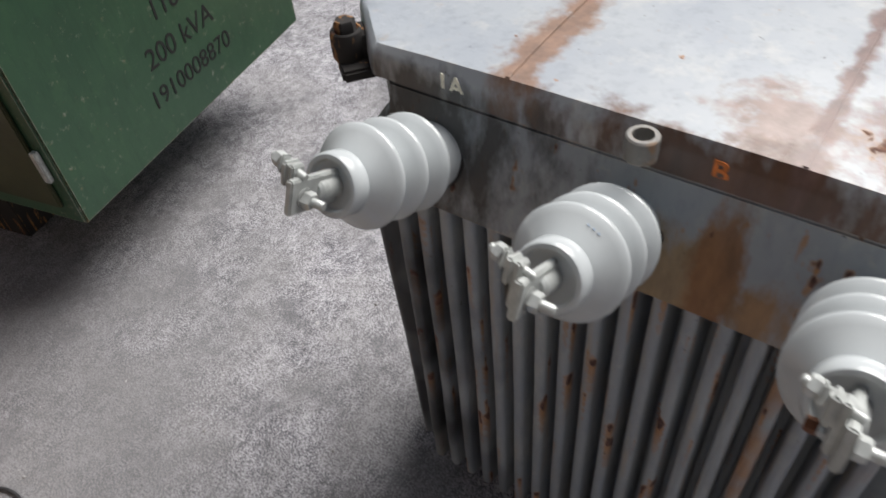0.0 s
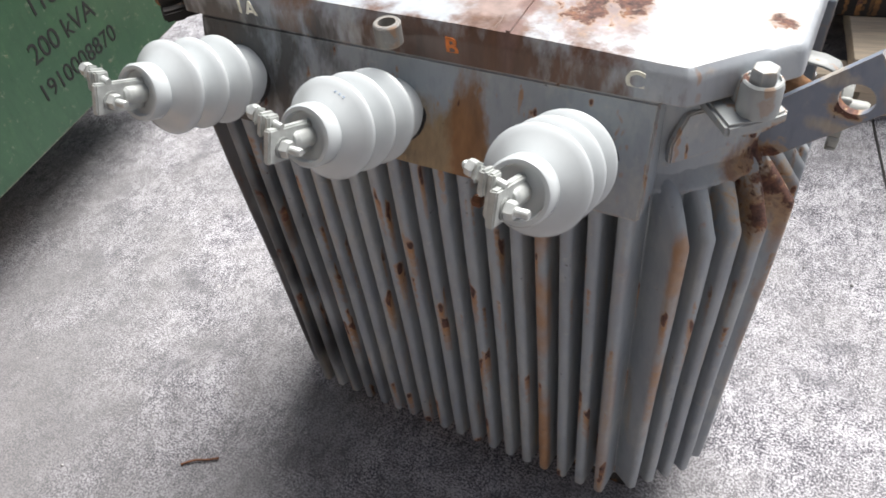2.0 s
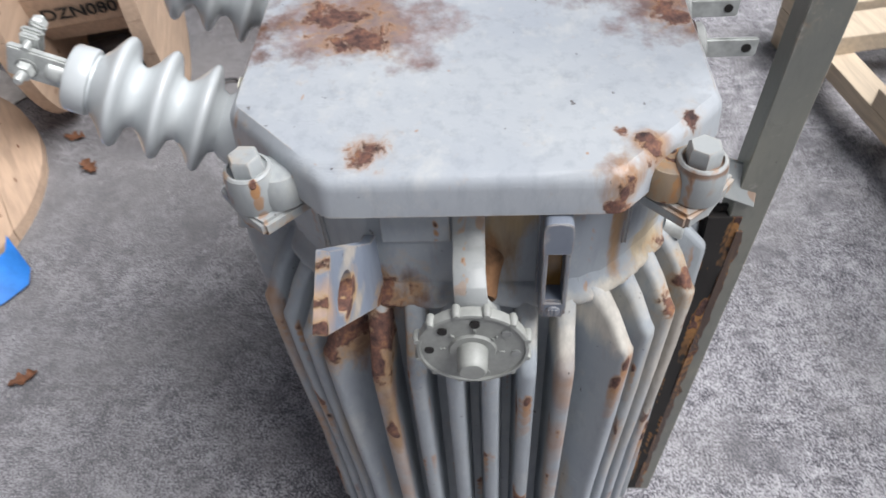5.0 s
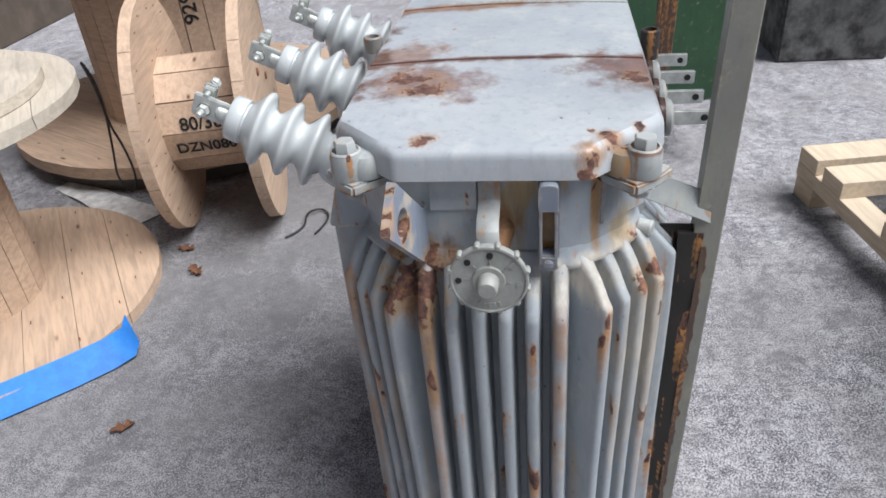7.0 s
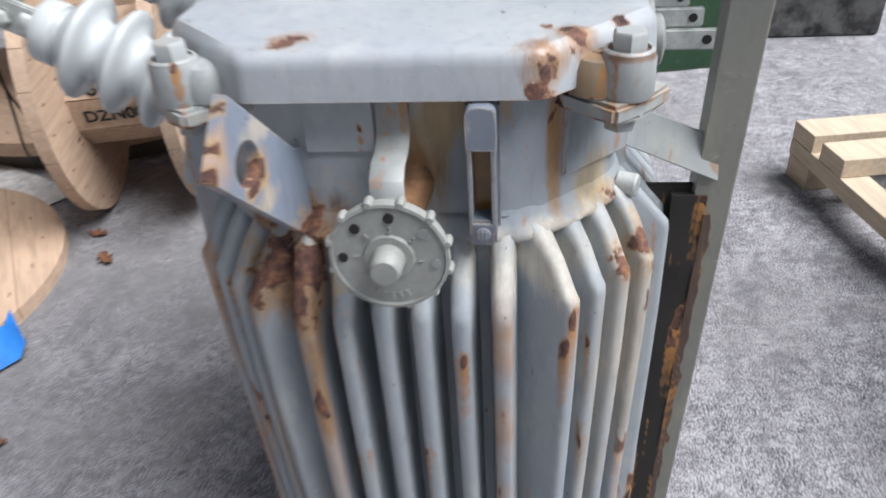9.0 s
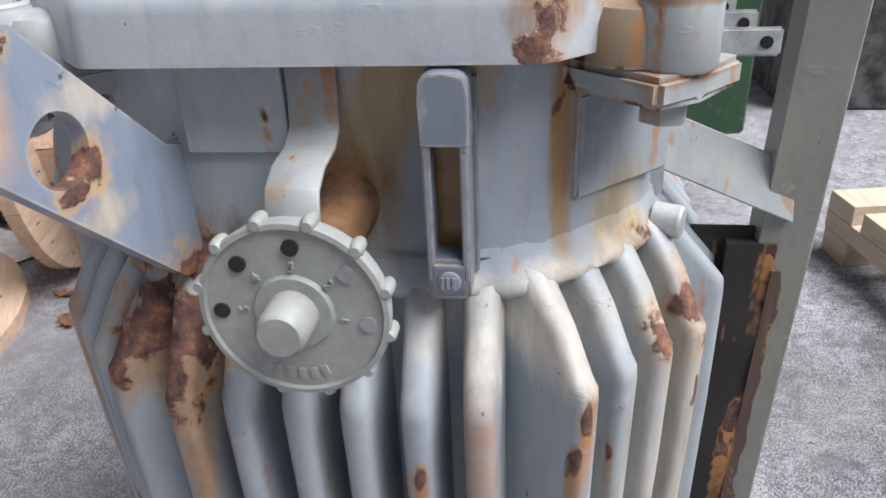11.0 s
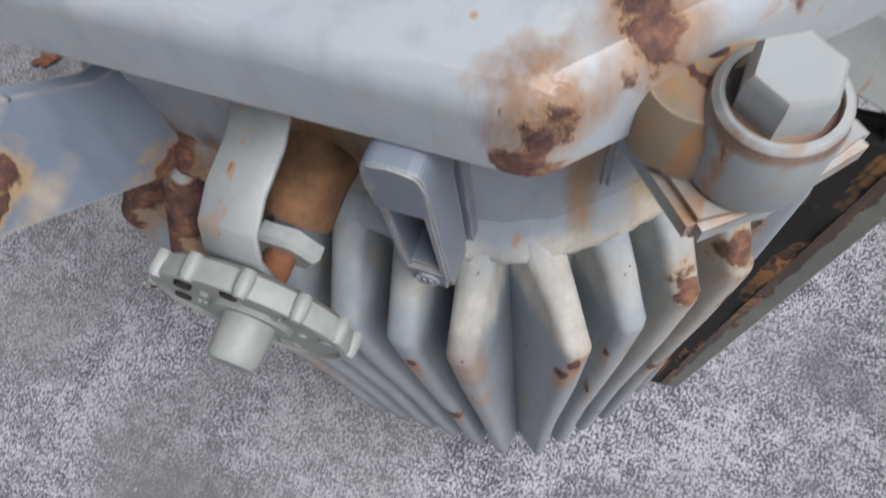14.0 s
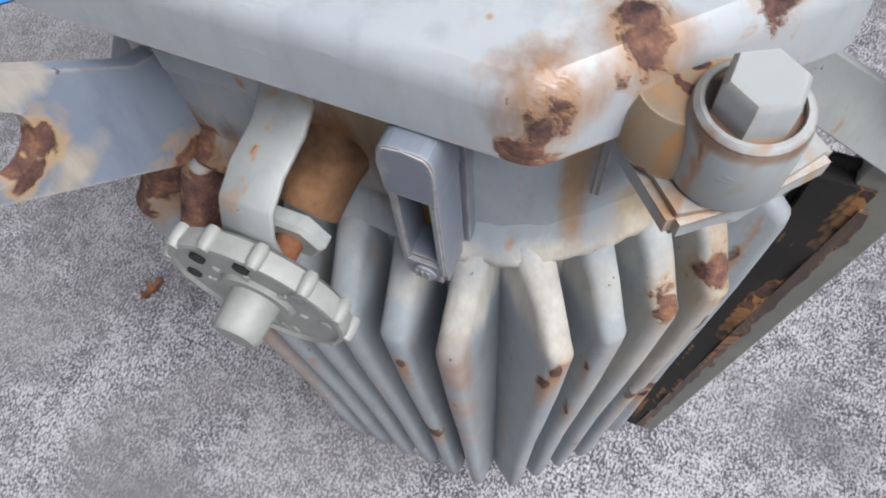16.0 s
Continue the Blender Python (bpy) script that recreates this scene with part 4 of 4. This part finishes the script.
flat = cable_drum("large timber cable drum lying flat, weathered smaller top flange", pose(-1.05, -2.11, 0, 0, 0, 35), 0.70, 0.27, 0.80, m_drum, 22, upper=0.625)
add_battens(flat, 0.61, 0.80)
roll = Vector((-0.26, 0.965, 0)).normalized()
upright_m = Matrix.Translation(Vector((-1.76, -1.53, 0.48))) @ roll.to_track_quat("Z", "Y").to_matrix().to_4x4()
upright = cable_drum("timber cable drum standing on its rims, black stencilled staves", upright_m, 0.48, 0.24, 0.43, m_drum, 12)
for text, size, rise in (("80/36", 0.072, 0.034), ("DZN080", 0.064, -0.066)):
    ang = math.asin(rise / 0.24)
    facing = (Vector((0.966, 0.26, 0)) * math.cos(ang) + Vector((0, 0, 1)) * math.sin(ang)).normalized()
    up = Vector((0, 0, 1)) * math.cos(ang) - Vector((0.966, 0.26, 0)) * math.sin(ang)
    centre = upright_m.translation + roll * 0.20 + facing * 0.2405
    spot_m = Matrix((roll, up, facing)).transposed().to_4x4()
    lettering(text, size, upright_m.inverted() @ Matrix.Translation(centre) @ spot_m, m_black, upright, "stencil", 0.0008, 0.0013)
BACK, CORE = Vector((-2.875, -1.97, 0)), 0.47
back = cable_drum("very large timber cable drum lying flat, stencilled upright staves", pose(*BACK, 0, 0, 62), 0.95, CORE, 1.35, m_drum, 26, thick=0.15)
out = Vector((math.cos(radians(39.5)), math.sin(radians(39.5)), 0))
spot_m = Matrix.Translation(BACK + out * (CORE + 0.001) + Vector((0, 0, 0.72))) @ Matrix((Vector((0, 0, 1)), Vector((0, 0, 1)).cross(out) * -1, out)).transposed().to_4x4()
lettering("929", 0.10, pose(*BACK, 0, 0, 62).inverted() @ spot_m, m_black, back, "stencil", 0.0008, 0.0015)

# ---- pallet and what stands on it ----
pallet = thing("pallet", "long fresh pine pallet with thick cross boards", "pallet", (-1.93, 1.08, 0), math.degrees(math.atan2(0.178, 0.984)))
for v0 in (0.0, 0.55, 1.1):
    part("stringer", soften(box(0.0, v0, 0.09, 2.3, v0 + 0.10, 0.15), 0.002, 1), m_pine, pallet)
    for u0 in (0.0, 1.10, 1.62, 2.15):
        part("block", soften(box(u0, v0 + 0.004, 0.0, u0 + 0.14, v0 + 0.096, 0.089), 0.003, 1), m_pine, pallet)
for u0 in (0.0, 0.19, 0.60, 0.92, 1.25, 1.69, 2.1):
    part("cross_board", soften(box(u0, 0.0, 0.151, u0 + 0.14, 1.2, 0.215), 0.002, 1), m_pine, pallet)
hulk = thing("machine_base", "black greasy steel base standing on the pallet", "machine", (-1.93, 1.08, 0), math.degrees(math.atan2(0.178, 0.984)))
part("hull", soften(box(1.0, 0.34, 0.216, 3.2, 1.4, 1.1), 0.02), m_grease, hulk)
part("base_rail", soften(box(0.95, 0.28, 0.216, 3.2, 0.36, 0.30), 0.005), m_oldsteel, hulk)

# ---- dark block in the yard ----
blk = soften(box(-0.52, -0.305, 0, 0.52, 0.305, 1.0), 0.01)
blk.transform(pose(-4.05, 1.69, 0, 0, 0, 1))
solo("concrete_block", blk, m_concreteblock, "dark stained tall concrete block on the yard", "block")

# ---- litter ----
bm = ribbon([(-0.86, -1.335, 0.075), (-0.825, -1.34, 0.045), (-0.77, -1.385, 0.037), (-0.68, -1.47, 0.036), (-0.58, -1.575, 0.037), (-0.45, -1.72, 0.036)], (0.62, 0.62, -0.48), 0.120, 0.002)
solo("blue_strap", bm, m_blue, "bright blue plastic strapping strip lying on concrete", "strap", smooth=60)


def crumpled(name, x, y, size, material, label, category, seed):
    """A dry leaf: a lobed outline, its sides curled up and buckled."""
    rnd = random.Random(seed)
    bm = bmesh.new()
    bmesh.ops.create_grid(bm, x_segments=16, y_segments=10, size=size / 2)
    for v in bm.verts:
        u, w = 2 * v.co.x / size, 2 * v.co.y / size
        lobe = 0.55 * max(0.05, 1 - u * u) * (0.75 + 0.35 * math.sin(9 * u + seed)) + 0.04
        v.co.y = w * lobe * size / 2
        curl = 0.35 * size * (w * w) * (0.4 + 0.6 * abs(math.sin(3 * u + seed)))
        v.co.z = 0.003 + curl * lobe + 0.10 * size * abs(noise.noise(v.co * 70 + Vector((seed * 3.1, 0, 0)))) + 0.12 * size * u * u
    bmesh.ops.solidify(bm, geom=bm.faces[:], thickness=0.0008)
    bm.transform(pose(x, y, 0, 0, 0, rnd.uniform(0, 360)))
    return solo(name, bm, material, label, category, group="fallen leaves")


for i, (lx, ly, ls) in enumerate(((-0.476, -1.19, 0.075), (-1.30, -1.31, 0.09), (-0.074, -0.666, 0.06), (-1.46, -1.42, 0.08))):
    crumpled("dead_leaf", lx, ly, ls, m_leaf, "curled brown dead leaf lying on concrete", "leaf", i)
sheet = bmesh.new()
bmesh.ops.create_grid(sheet, x_segments=14, y_segments=6, size=0.5)
for v in sheet.verts:
    v.co.x *= 0.72
    v.co.y *= 0.15 + 0.10 * v.co.x
    v.co.z = 0.006 + 0.02 * abs(noise.noise(v.co * 5))
bmesh.ops.solidify(sheet, geom=sheet.faces[:], thickness=0.002)
sheet.transform(pose(-1.87, -2.02, 0, 0, 0, 60))
solo("paper_sheet", sheet, m_paper, "grey torn sheet of paper lying on concrete", "paper")
wire("black_cable", [(-1.46, -1.60, 0.805), (-1.5, -1.607, 0.752), (-1.6, -1.67, 0.615), (-1.7, -1.744, 0.491), (-1.8, -1.84, 0.276), (-1.9, -1.933, 0.119), (-1.95, -1.932, 0.020), (-1.93, -1.88, 0.03), (-1.85, -1.798, 0.167),
                     (-1.7, -1.713, 0.375), (-1.6, -1.673, 0.507), (-1.52, -1.62, 0.70), (-1.47, -1.61, 0.806)], 0.005, m_cable, None, "thin black cable looped down from a drum", "cable")
wire("black_cable", [(-1.55, -1.02, 0.008), (-1.62, -0.95, 0.010), (-1.72, -0.98, 0.03), (-1.80, -0.92, 0.010), (-1.70, -0.86, 0.008), (-1.58, -0.90, 0.009)], 0.005, m_cable, None, "thin black cable curled on concrete", "cable")
wire("twig", [(-1.10, -0.585, 0.004), (-1.075, -0.56, 0.008), (-1.05, -0.55, 0.005), (-1.02, -0.53, 0.006)], 0.003, m_leaf, None, "short dark dry twig lying on concrete", "twig")
m_grass = plain("fresh_grass", (0.06, 0.14, 0.03), 0.7, 0.0, 0.3)
tuft = bmesh.new()
rnd = random.Random(4)
for i in range(26):
    a, r, hh = rnd.uniform(0, 6.28), rnd.uniform(0.0, 0.035), rnd.uniform(0.012, 0.035)
    p = Vector((-0.255 + r * math.cos(a), 1.30 + r * math.sin(a), 0.0))
    tipv = p + Vector((0.02 * math.cos(a), 0.02 * math.sin(a), hh))
    w = Vector((-math.sin(a), math.cos(a), 0)) * 0.0015
    va, vb, vc, vd = [tuft.verts.new(q) for q in (p - w, p + w, tipv, p + Vector((0.002, 0, 0)))]
    for f3 in ((va, vb, vc), (vb, vd, vc), (vd, va, vc), (va, vd, vb)):
        tuft.faces.new(f3)
solo("grass_tuft", tuft, m_grass, "small green grass tuft growing through concrete", "grass", kind="stuff", smooth=0)
pebbles = random.Random(9)
chip = bmesh.new()
for i in range(220):
    x, y, r = pebbles.uniform(-2.2, 0.6), pebbles.uniform(-1.5, 1.3), pebbles.uniform(0.002, 0.006)
    if X0 - 0.1 < x < 0.1 and abs(y) < 0.32:
        continue
    ico = bmesh.new()
    bmesh.ops.create_icosphere(ico, subdivisions=1, radius=r)
    for v in ico.verts:
        v.co *= pebbles.uniform(0.7, 1.2)
        v.co.z *= 0.6
    ico.transform(Matrix.Translation((x, y, r * 0.4)))
    merge(chip, ico)
solo("loose_grit", chip, plain("grit", (0.30, 0.29, 0.29), 0.9, 0.0, 0.6, 30), "loose grey grit and stone chips on concrete", "grit", kind="stuff", smooth=0)
